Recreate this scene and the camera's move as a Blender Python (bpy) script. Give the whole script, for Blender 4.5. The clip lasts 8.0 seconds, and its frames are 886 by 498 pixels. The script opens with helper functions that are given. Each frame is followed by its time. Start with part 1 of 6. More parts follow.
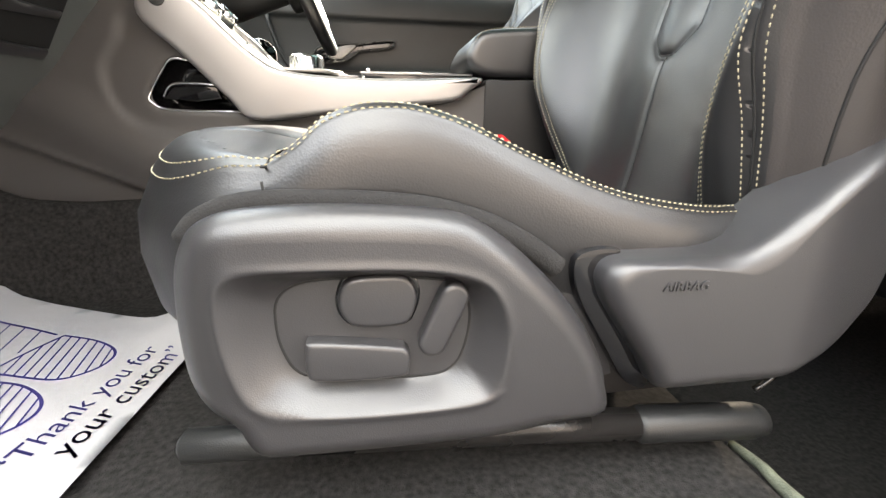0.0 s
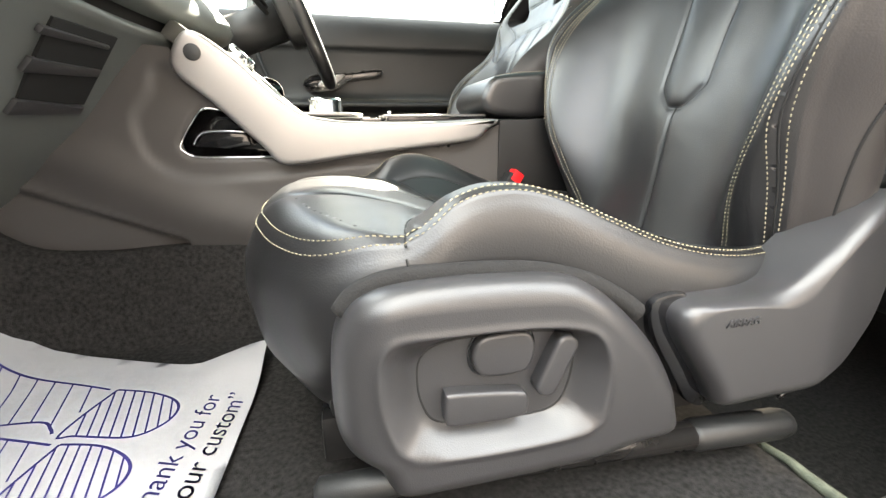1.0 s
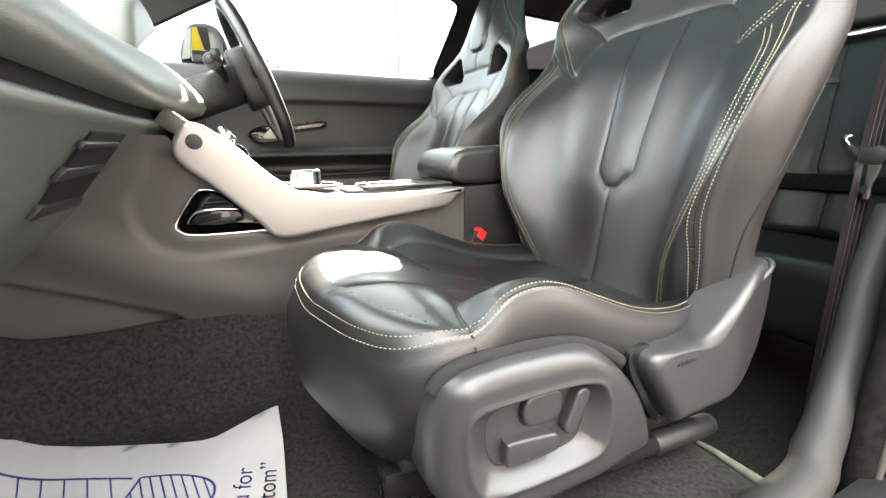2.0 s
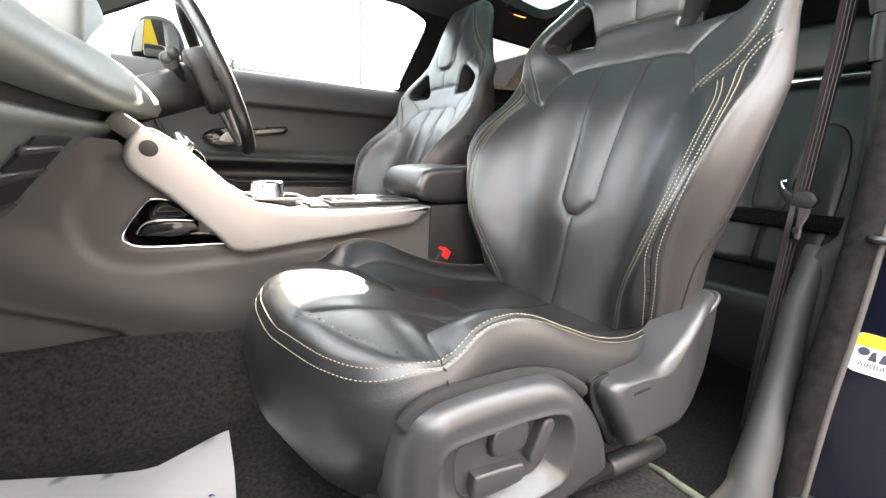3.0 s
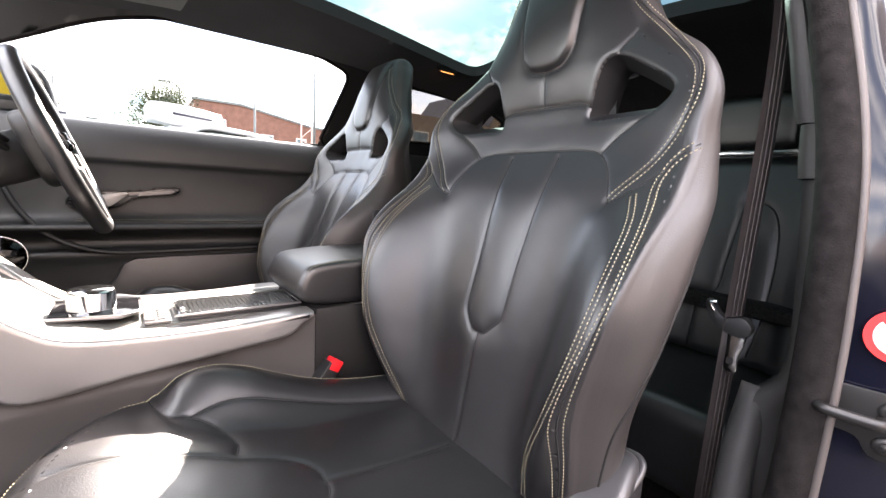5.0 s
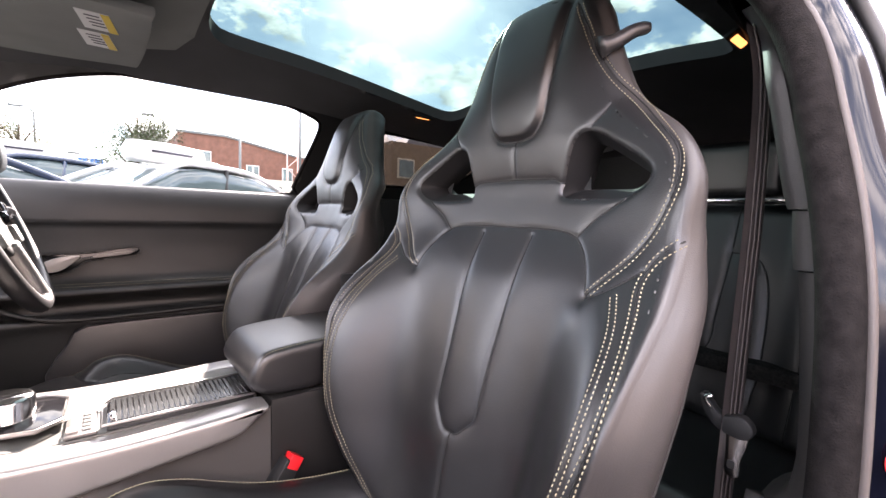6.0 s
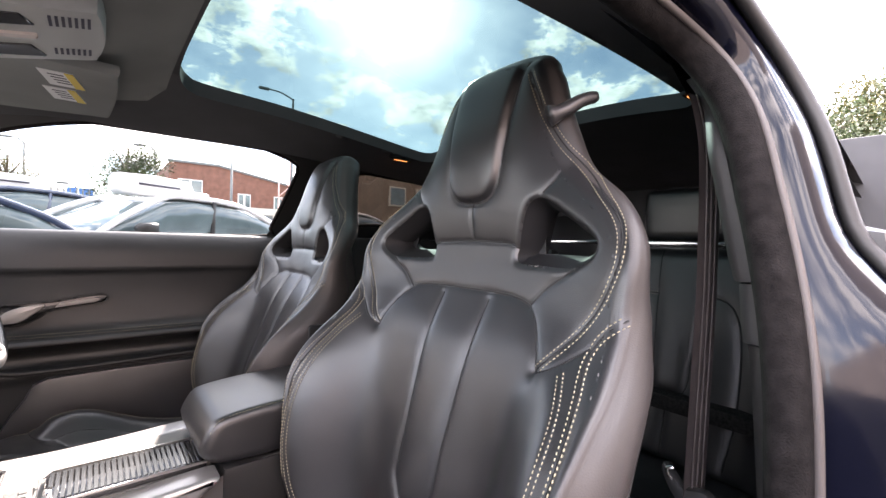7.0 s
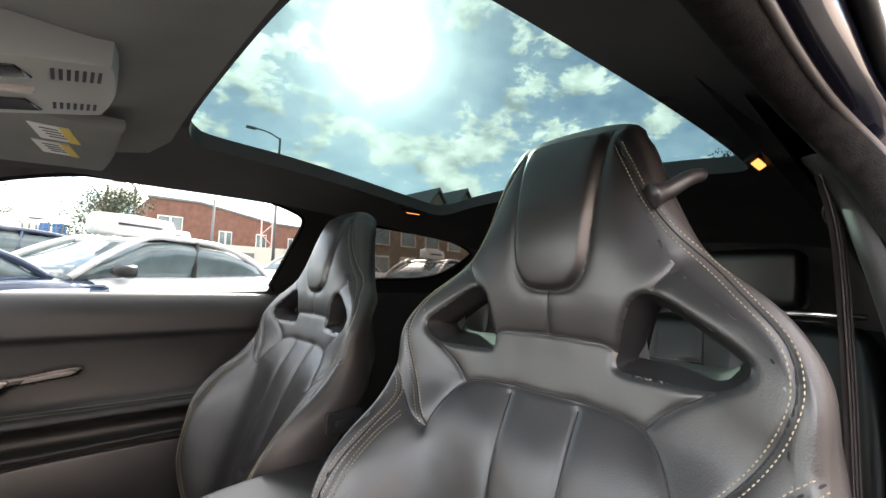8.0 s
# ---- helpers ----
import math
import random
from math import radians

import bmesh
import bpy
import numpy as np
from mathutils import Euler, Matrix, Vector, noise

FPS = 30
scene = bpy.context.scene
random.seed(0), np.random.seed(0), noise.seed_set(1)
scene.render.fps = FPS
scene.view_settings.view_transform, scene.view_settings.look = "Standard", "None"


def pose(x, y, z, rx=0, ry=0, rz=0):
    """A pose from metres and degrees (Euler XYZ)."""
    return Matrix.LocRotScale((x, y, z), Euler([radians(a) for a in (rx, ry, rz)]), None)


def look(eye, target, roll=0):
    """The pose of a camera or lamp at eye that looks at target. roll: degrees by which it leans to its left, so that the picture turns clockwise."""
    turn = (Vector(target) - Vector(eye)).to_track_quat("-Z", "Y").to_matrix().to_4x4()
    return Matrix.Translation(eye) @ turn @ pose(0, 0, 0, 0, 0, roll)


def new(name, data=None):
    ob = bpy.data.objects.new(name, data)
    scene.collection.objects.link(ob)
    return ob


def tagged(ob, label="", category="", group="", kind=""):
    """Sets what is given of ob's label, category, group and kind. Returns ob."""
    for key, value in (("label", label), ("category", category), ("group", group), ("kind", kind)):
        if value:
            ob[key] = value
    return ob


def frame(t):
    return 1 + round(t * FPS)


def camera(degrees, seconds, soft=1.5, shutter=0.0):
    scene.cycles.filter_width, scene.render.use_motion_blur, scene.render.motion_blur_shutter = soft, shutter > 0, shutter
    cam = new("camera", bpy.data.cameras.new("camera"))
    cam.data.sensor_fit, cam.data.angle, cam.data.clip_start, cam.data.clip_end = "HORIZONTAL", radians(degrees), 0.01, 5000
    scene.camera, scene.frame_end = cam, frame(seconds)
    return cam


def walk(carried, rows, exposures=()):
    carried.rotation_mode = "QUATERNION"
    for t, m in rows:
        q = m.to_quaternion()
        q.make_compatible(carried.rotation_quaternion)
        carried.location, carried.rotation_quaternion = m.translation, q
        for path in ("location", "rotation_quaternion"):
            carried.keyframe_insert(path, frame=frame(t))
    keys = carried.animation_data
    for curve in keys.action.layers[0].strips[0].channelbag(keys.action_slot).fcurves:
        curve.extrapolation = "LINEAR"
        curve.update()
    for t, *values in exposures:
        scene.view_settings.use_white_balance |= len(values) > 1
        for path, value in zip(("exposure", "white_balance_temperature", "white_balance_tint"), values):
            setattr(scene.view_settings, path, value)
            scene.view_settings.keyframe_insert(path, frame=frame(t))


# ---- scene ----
cam = camera(92.8, 8.0)
METRES, EYE, TILT, LEAN, TURN = 1.0, 0.70, -17.0, -0.9, -8.0
ROWS = [
    (0.0, 0.0, 0.0, 0.0, 0.0, 0.0, -0.0),
    (0.5, -0.0256, 0.0015, 0.0047, -1.8, 0.93, 0.55),
    (1.0, -0.1115, -0.0433, 0.042, -4.87, 1.04, 2.84),
    (1.5, -0.2133, -0.1153, 0.0915, -10.99, 2.46, 6.01),
    (3.0, -0.2666, -0.1239, 0.1454, -22.56, 3.2, 4.89),
    (3.5, -0.2256, -0.1051, 0.1894, -24.39, 4.28, 5.77),
    (4.0, -0.1845, -0.0956, 0.2217, -26.16, 4.86, 5.7),
    (4.5, -0.1351, -0.0775, 0.2457, -27.28, 5.48, 5.39),
    (6.0, -0.0245, -0.0331, 0.3821, -29.52, 9.84, 7.46),
    (6.5, -0.0079, -0.0564, 0.3938, -29.85, 11.44, 7.92),
    (7.0, 0.0236, -0.0635, 0.4269, -30.45, 13.3, 8.11),
    (7.5, 0.0421, -0.0211, 0.4736, -31.41, 15.35, 8.19),
    (8.0, -0.0185, 0.0517, 0.5318, -32.81, 18.12, 8.42),
]
walk(cam, [(t, pose(0, 0, EYE, TILT, LEAN, TURN) @ pose(METRES * x, METRES * y, METRES * z, 90 + pitch, roll, yaw)) for t, x, y, z, yaw, pitch, roll in ROWS],
     [(0.0, 4.11, 7100, 8), (1.5, 4.34, 7100, 5), (3.0, 4.31, 7050, 11), (4.5, 4.05, 6900, 17), (6.0, 3.84, 6950, 26), (7.0, 3.7, 6850, 24), (7.5, 3.68, 6450, 18), (8.0, 3.52, 7150, 16)])

# ---------------------------------------------------------------- light
SUN_DIR = Vector((0.455, 0.735, 0.502)).normalized()
sun = new("sun", bpy.data.lights.new("sun", "SUN"))
sun.data.energy, sun.data.angle, sun.data.color = 4.2, radians(0.6), (1.0, 0.95, 0.86)
sun.matrix_world = look(tuple(SUN_DIR * 30), (0, 0, 0))
world = bpy.data.worlds.new("sky")
scene.world = world
world.use_nodes = True
wn, wl = world.node_tree.nodes, world.node_tree.links
wn.clear()


def wnode(kind, **vals):
    n = wn.new(kind)
    for k, v in vals.items():
        n.inputs[k].default_value = v
    return n


sky = wn.new("ShaderNodeTexSky")
sky.sky_type, sky.sun_disc = "NISHITA", False
sky.sun_elevation, sky.sun_rotation = math.asin(SUN_DIR.z), math.atan2(SUN_DIR.x, SUN_DIR.y)
sky.air_density, sky.dust_density, sky.ozone_density = 1.0, 0.15, 1.2
coord = wn.new("ShaderNodeTexCoord")
stretch = wn.new("ShaderNodeMapping")
stretch.inputs["Scale"].default_value = (1.0, 1.0, 1.9)
stretch.inputs["Location"].default_value = (0.35, 0.1, 0.4)
clouds = wnode("ShaderNodeTexNoise", Scale=5.6, Detail=14.0, Roughness=0.66, Distortion=0.15)
cramp = wn.new("ShaderNodeValToRGB")
cramp.color_ramp.elements[0].position, cramp.color_ramp.elements[1].position = 0.485, 0.535
cramp.color_ramp.elements[0].color = (.18, .18, .18, 1)
shade = wnode("ShaderNodeTexNoise", Scale=11.0, Detail=6.0, Roughness=0.6)
sramp = wn.new("ShaderNodeValToRGB")
sramp.color_ramp.elements[0].position, sramp.color_ramp.elements[1].position = 0.36, 0.66
sramp.color_ramp.elements[0].color, sramp.color_ramp.elements[1].color = (4.6, 4.9, 5.2, 1), (14.0, 13.7, 13.2, 1)
halo = wn.new("ShaderNodeVectorMath")
halo.operation = "DOT_PRODUCT"
halo.inputs[1].default_value = SUN_DIR
glow = wn.new("ShaderNodeValToRGB")
glow.color_ramp.interpolation = "EASE"
ge = glow.color_ramp.elements
ge[0].position, ge[0].color = 0.90, (0, 0, 0, 1)
ge[1].position, ge[1].color = 0.9995, (40, 39, 36, 1)
for place_, level in ((0.955, 0.8), (0.98, 3.0), (0.991, 8.0), (0.996, 16.0)):
    ge.new(place_).color = (level, level * .98, level * .94, 1)
mixc = wn.new("ShaderNodeMix")
mixc.data_type = "RGBA"
addg = wn.new("ShaderNodeMix")
addg.data_type, addg.blend_type = "RGBA", "ADD"
addg.inputs[0].default_value = 1.0
back = wnode("ShaderNodeBackground", Strength=0.13)
wout = wn.new("ShaderNodeOutputWorld")
wl.new(coord.outputs["Generated"], stretch.inputs["Vector"])
wl.new(stretch.outputs[0], clouds.inputs["Vector"])
wl.new(stretch.outputs[0], shade.inputs["Vector"])
wl.new(clouds.outputs["Fac"], cramp.inputs[0])
wl.new(shade.outputs["Fac"], sramp.inputs[0])
wl.new(coord.outputs["Generated"], halo.inputs[0])
wl.new(halo.outputs["Value"], glow.inputs[0])
wl.new(cramp.outputs[0], mixc.inputs[0])
wl.new(sky.outputs[0], mixc.inputs[6])
wl.new(sramp.outputs[0], mixc.inputs[7])
wl.new(mixc.outputs[2], addg.inputs[6])
wl.new(glow.outputs[0], addg.inputs[7])
wl.new(addg.outputs[2], back.inputs["Color"])
wl.new(back.outputs[0], wout.inputs["Surface"])


# ---------------------------------------------------------------- materials
def material(name, color, rough=0.5, metal=0.0, vary=0.12, vary_scale=6.0, grain=0.0, grain_scale=400.0, kind="noise",
             coat=0.0, spec=0.5, rough_vary=0.1, sheen=0.0):
    """A surface with two scales of variation: broad stains in colour and gloss, fine grain as relief."""
    m = bpy.data.materials.new(name)
    m.use_nodes = True
    nt, n = m.node_tree, m.node_tree.nodes
    b = n["Principled BSDF"]
    b.inputs["Roughness"].default_value, b.inputs["Metallic"].default_value = rough, metal
    b.inputs["Coat Weight"].default_value, b.inputs["Specular IOR Level"].default_value = coat, spec
    b.inputs["Coat Roughness"].default_value = 0.04
    b.inputs["Sheen Weight"].default_value = sheen
    tc = n.new("ShaderNodeTexCoord")
    big = n.new("ShaderNodeTexNoise")
    big.inputs["Scale"].default_value, big.inputs["Detail"].default_value = vary_scale, 5.0
    ramp = n.new("ShaderNodeValToRGB")
    ramp.color_ramp.elements[0].position, ramp.color_ramp.elements[1].position = 0.3, 0.7
    ramp.color_ramp.elements[0].color = tuple(c * (1 - vary) for c in color) + (1,)
    ramp.color_ramp.elements[1].color = tuple(min(1, c * (1 + vary)) for c in color) + (1,)
    nt.links.new(tc.outputs["Object"], big.inputs["Vector"])
    nt.links.new(big.outputs["Fac"], ramp.inputs[0])
    nt.links.new(ramp.outputs[0], b.inputs["Base Color"])
    if rough_vary:
        mr = n.new("ShaderNodeMapRange")
        mr.inputs["To Min"].default_value, mr.inputs["To Max"].default_value = max(0, rough - rough_vary), min(1, rough + rough_vary)
        nt.links.new(big.outputs["Fac"], mr.inputs["Value"])
        nt.links.new(mr.outputs[0], b.inputs["Roughness"])
    if grain:
        if kind == "cells":
            g = n.new("ShaderNodeTexVoronoi")
            g.inputs["Scale"].default_value = grain_scale
            out = g.outputs["Distance"]
        else:
            g = n.new("ShaderNodeTexNoise")
            g.inputs["Scale"].default_value, g.inputs["Detail"].default_value = grain_scale, 3.0
            out = g.outputs["Fac"]
        bump = n.new("ShaderNodeBump")
        bump.inputs["Strength"].default_value, bump.inputs["Distance"].default_value = grain, 0.001
        nt.links.new(tc.outputs["Object"], g.inputs["Vector"])
        nt.links.new(out, bump.inputs["Height"])
        nt.links.new(bump.outputs[0], b.inputs["Normal"])
    return m


def glass_material(name, color, rough=0.0, gloss=(0.03, 0.5)):
    """A thin pane: see-through tint with a gloss by Fresnel."""
    m = bpy.data.materials.new(name)
    m.use_nodes = True
    nt, n = m.node_tree, m.node_tree.nodes
    n.remove(n["Principled BSDF"])
    t, g, mix, f, lim = (n.new("ShaderNodeBsdfTransparent"), n.new("ShaderNodeBsdfGlossy"), n.new("ShaderNodeMixShader"), n.new("ShaderNodeLayerWeight"), n.new("ShaderNodeMapRange"))
    t.inputs[0].default_value = (*color, 1)
    g.inputs["Roughness"].default_value = rough
    f.inputs["Blend"].default_value = 0.15
    lim.inputs["To Min"].default_value, lim.inputs["To Max"].default_value = gloss
    nt.links.new(f.outputs["Facing"], lim.inputs["Value"])
    nt.links.new(lim.outputs[0], mix.inputs[0])
    nt.links.new(t.outputs[0], mix.inputs[1])
    nt.links.new(g.outputs[0], mix.inputs[2])
    nt.links.new(mix.outputs[0], n["Material Output"].inputs["Surface"])
    return m


LEATHER = material("black_leather", (0.0086, 0.0084, 0.0093), 0.37, vary=0.15, grain=0.10, grain_scale=650, kind="cells", spec=0.85, rough_vary=0.05)
# same black leather, with the light on the backrest sides put into its colour
LEATHER_LIT = material("lit_side_leather", (0.034, 0.0305, 0.030), 0.44, vary=0.15, grain=0.12, grain_scale=600, kind="cells", spec=0.5, rough_vary=0.05)
THREAD = material("cream_thread", (0.31, 0.275, 0.185), 0.7, vary=0.1)
# near-black for sewn seams and for the shade in gaps and holes
SEAM_SHADE = material("seam_and_gap_shade", (0.008, 0.008, 0.008), 0.8, vary=0.1)
FELT = material("grey_felt", (0.010, 0.0095, 0.0095), 0.98, vary=0.3, grain=0.8, grain_scale=700)
PLASTIC = material("grey_plastic", (0.0290, 0.0282, 0.0302), 0.36, vary=0.07, grain=0.10, grain_scale=1100, kind="cells", spec=0.75, rough_vary=0.04)
PLASTIC_DARK = material("black_plastic", (0.015, 0.0155, 0.016), 0.45, vary=0.15, grain=0.15, grain_scale=900, kind="cells")
DASH = material("dash_skin", (0.112, 0.120, 0.114), 0.5, vary=0.08, grain=0.2, grain_scale=900, kind="cells", rough_vary=0.04)
DOORSKIN = material("door_skin", (0.020, 0.021, 0.022), 0.42, vary=0.15, grain=0.15, grain_scale=900, kind="cells")
TRIM = material("pillar_plastic", (0.027, 0.0265, 0.0265), 0.55, vary=0.12, grain=0.2, grain_scale=900, kind="cells", spec=0.4)
GLOSS_BLACK = material("gloss_black", (0.008, 0.008, 0.009), 0.08, vary=0.1, rough_vary=0.03)
SILVER = material("satin_silver", (0.36, 0.345, 0.335), 0.36, metal=0.75, vary=0.03, grain=0.05, grain_scale=1500)
FLANK = material("console_plastic", (0.060, 0.0555, 0.0535), 0.5, vary=0.08, grain=0.10, grain_scale=1100, kind="cells", spec=0.5, rough_vary=0.04)
TOP_GREY = material("console_top", (0.105, 0.106, 0.098), 0.45, metal=0.35, vary=0.05, grain=0.08, grain_scale=1300)
STRIP = material("satin_strip", (0.16, 0.15, 0.145), 0.4, metal=0.7, vary=0.1)
CHROME = material("chrome", (0.80, 0.80, 0.80), 0.12, metal=1.0, vary=0.04, rough_vary=0.04)
STEEL = material("seat_rail_steel", (0.020, 0.019, 0.019), 0.28, metal=0.3, vary=0.3, vary_scale=20)
CARPET = material("black_carpet", (0.024, 0.0228, 0.0222), 0.98, vary=0.45, vary_scale=160, grain=1.0, grain_scale=600, spec=0.1)
CARPET_EDGE = material("carpet_edge", (0.10, 0.11, 0.085), 0.98, vary=0.3, vary_scale=40, grain=1.0, grain_scale=500, spec=0.1)
PAPER = material("paper", (0.42, 0.417, 0.428), 0.8, vary=0.04, vary_scale=9, grain=0.2, grain_scale=300, spec=0.2)
INK = material("blue_ink", (0.035, 0.03, 0.16), 0.7, vary=0.1)
HEADLINER = material("headliner", (0.072, 0.073, 0.076), 0.95, vary=0.12, grain=0.5, grain_scale=900, spec=0.15)
HEADLINER_GREY = material("headliner_grey", (0.20, 0.206, 0.20), 0.95, vary=0.1, grain=0.5, grain_scale=900, spec=0.15)
RUBBER = material("seal_flock", (0.011, 0.0098, 0.0098), 0.95, vary=0.5, vary_scale=70, grain=1.0, grain_scale=500, spec=0.1)
RUBBER_GREY = material("rubber_lip", (0.07, 0.060, 0.057), 0.55, vary=0.12, rough_vary=0.1)
PAINT = material("blue_black_paint", (0.0028, 0.0032, 0.0075), 0.12, vary=0.1, rough_vary=0.03, spec=0.35)
BELT = material("belt_webbing", (0.050, 0.040, 0.039), 0.6, vary=0.15, grain=0.6, grain_scale=900)
RED = material("red_plastic", (0.75, 0.02, 0.025), 0.35, vary=0.05)
LENS = material("lamp_lens", (0.45, 0.27, 0.13), 0.3, vary=0.05)
lens_b = LENS.node_tree.nodes["Principled BSDF"]
lens_b.inputs["Emission Color"].default_value, lens_b.inputs["Emission Strength"].default_value = (1.0, 0.36, 0.10, 1), 0.22
LENS_DIM = material("lens_clear", (0.55, 0.48, 0.44), 0.2, vary=0.1)
WHITE = material("white_card", (0.62, 0.62, 0.61), 0.5, vary=0.03)
YELLOW = material("yellow_card", (0.62, 0.44, 0.02), 0.5, vary=0.04)
DARK_PRINT = material("dark_print", (0.03, 0.03, 0.05), 0.6, vary=0.1)
RED_PRINT = material("red_print", (0.70, 0.03, 0.03), 0.45, vary=0.05)
GLASS_CLEAR = glass_material("window_glass", (0.37, 0.395, 0.39))
GLASS_SCREEN = glass_material("screen_glass", (0.72, 0.75, 0.74))
JAMB_STEEL = material("jamb_steel", (0.012, 0.0115, 0.0115), 0.35, metal=0.2, vary=0.3, vary_scale=25)
GLASS_ROOF = glass_material("roof_glass", (0.035, 0.055, 0.052), gloss=(0.004, 0.05))
GLASS_DARK = glass_material("dark_glass", (0.06, 0.055, 0.05))


# ---------------------------------------------------------------- building tools
def thing(name, label, category, group="", at=(0, 0, 0), kind=""):
    ob = new(name)
    ob.location = at
    ob.empty_display_size = 0.05
    return tagged(ob, label, category, group, kind)


def attach(ob, parent):
    if parent:
        ob.parent = parent
        ob.matrix_parent_inverse = Matrix.Translation(-parent.location) if parent.parent is None else Matrix.Identity(4)


def mesh_ob(name, verts, faces, mat, parent=None, label="", smooth=True):
    me = bpy.data.meshes.new(name)
    me.from_pydata([tuple(map(float, v)) for v in verts], [], [tuple(map(int, f)) for f in faces])
    me.validate()
    me.materials.append(mat)
    if smooth:
        me.polygons.foreach_set("use_smooth", [True] * len(me.polygons))
    ob = new(name, me)
    attach(ob, parent)
    if label:
        tagged(ob, label)
    return ob


def part(name, bm, mat, parent=None, label="", smooth=True):
    me = bpy.data.meshes.new(name)
    bm.to_mesh(me)
    bm.free()
    me.materials.append(mat)
    if smooth:
        me.polygons.foreach_set("use_smooth", [True] * len(me.polygons))
        me.set_sharp_from_angle(angle=radians(38))
    ob = new(name, me)
    attach(ob, parent)
    if label:
        tagged(ob, label)
    return ob


def spline(pts, n=60, closed=False):
    """Points at even steps along a Catmull-Rom curve."""
    p = np.array(pts, float)
    k = len(p)
    out = []
    for i in range(k if closed else k - 1):
        a, b, c, d = (p[(i - 1) % k], p[i], p[(i + 1) % k], p[(i + 2) % k]) if closed else (p[max(i - 1, 0)], p[i], p[i + 1], p[min(i + 2, k - 1)])
        for s in np.linspace(0, 1, 12, endpoint=False):
            out.append(0.5 * (2 * b + (c - a) * s + (2 * a - 5 * b + 4 * c - d) * s * s + (3 * b - a - 3 * c + d) * s ** 3))
    out.append(p[0] if closed else p[-1])
    out = np.array(out)
    w = np.concatenate([[0], np.cumsum(np.linalg.norm(np.diff(out, axis=0), axis=1))])
    s = np.linspace(0, w[-1], n + 1 if closed else n)
    res = np.stack([np.interp(s, w, out[:, j]) for j in range(p.shape[1])], 1)
    return res[:-1] if closed else res


def curve1(knots):
    """A smooth function through (t, value) knots."""
    k = np.array(knots, float)
    t, v = k[:, 0], k[:, 1]
    m = np.gradient(v, t)

    def fn(x):
        x = np.clip(np.asarray(x, float), t[0], t[-1])
        i = np.clip(np.searchsorted(t, x) - 1, 0, len(t) - 2)
        h = t[i + 1] - t[i]
        s = (x - t[i]) / h
        return ((2 * s ** 3 - 3 * s ** 2 + 1) * v[i] + (s ** 3 - 2 * s ** 2 + s) * h * m[i] + (3 * s ** 2 - 2 * s ** 3) * v[i + 1] + (s ** 3 - s ** 2) * h * m[i + 1])
    return fn


def smooth01(x):
    x = np.clip(x, 0, 1)
    return x * x * (3 - 2 * x)


def polyline_distance(p, line, closed=False):
    """Distance from points p (n, 2) to a polyline, and the nearest points on it."""
    a = np.asarray(line, float)
    b = np.roll(a, -1, axis=0) if closed else a[1:]
    a = a if closed else a[:-1]
    best, near = np.full(len(p), 1e9), np.zeros_like(p)
    for q, r in zip(a, b):
        d = r - q
        s = np.clip(((p - q) @ d) / max(d @ d, 1e-12), 0, 1)
        c = q + s[:, None] * d
        m = np.hypot(*(p - c).T)
        k = m < best
        best[k], near[k] = m[k], c[k]
    return best, near


def near_line(p, line, reach=.05, closed=False):
    """Distance to a polyline, worked out only where it is within reach."""
    a = np.asarray(line, float)
    k = np.all((p > a.min(0) - reach) & (p < a.max(0) + reach), axis=1)
    out = np.full(len(p), 9.0)
    if k.any():
        out[k] = polyline_distance(p[k], a, closed)[0]
    return out


def ripple(p, f, seed):
    """Slow waves of a sewn cover, about -1 to 1."""
    u, v = p[:, 0] * f, p[:, 1] * f
    return (np.sin(1.3 * u + 2.1 * v + seed) + np.sin(2.3 * u - 1.1 * v + 2.7 * seed) + np.sin(-1.9 * u + 3.1 * v + 1.9 * seed) * .7) / 2.7


def inside(p, poly):
    """Which points lie in the polygon."""
    x, y = p[:, 0], p[:, 1]
    r = np.zeros(len(p), bool)
    for (x1, y1), (x2, y2) in zip(poly, np.roll(poly, -1, axis=0)):
        hit = ((y1 > y) != (y2 > y)) & (x < (x2 - x1) * (y - y1) / (y2 - y1 + 1e-15) + x1)
        r ^= hit
    return r


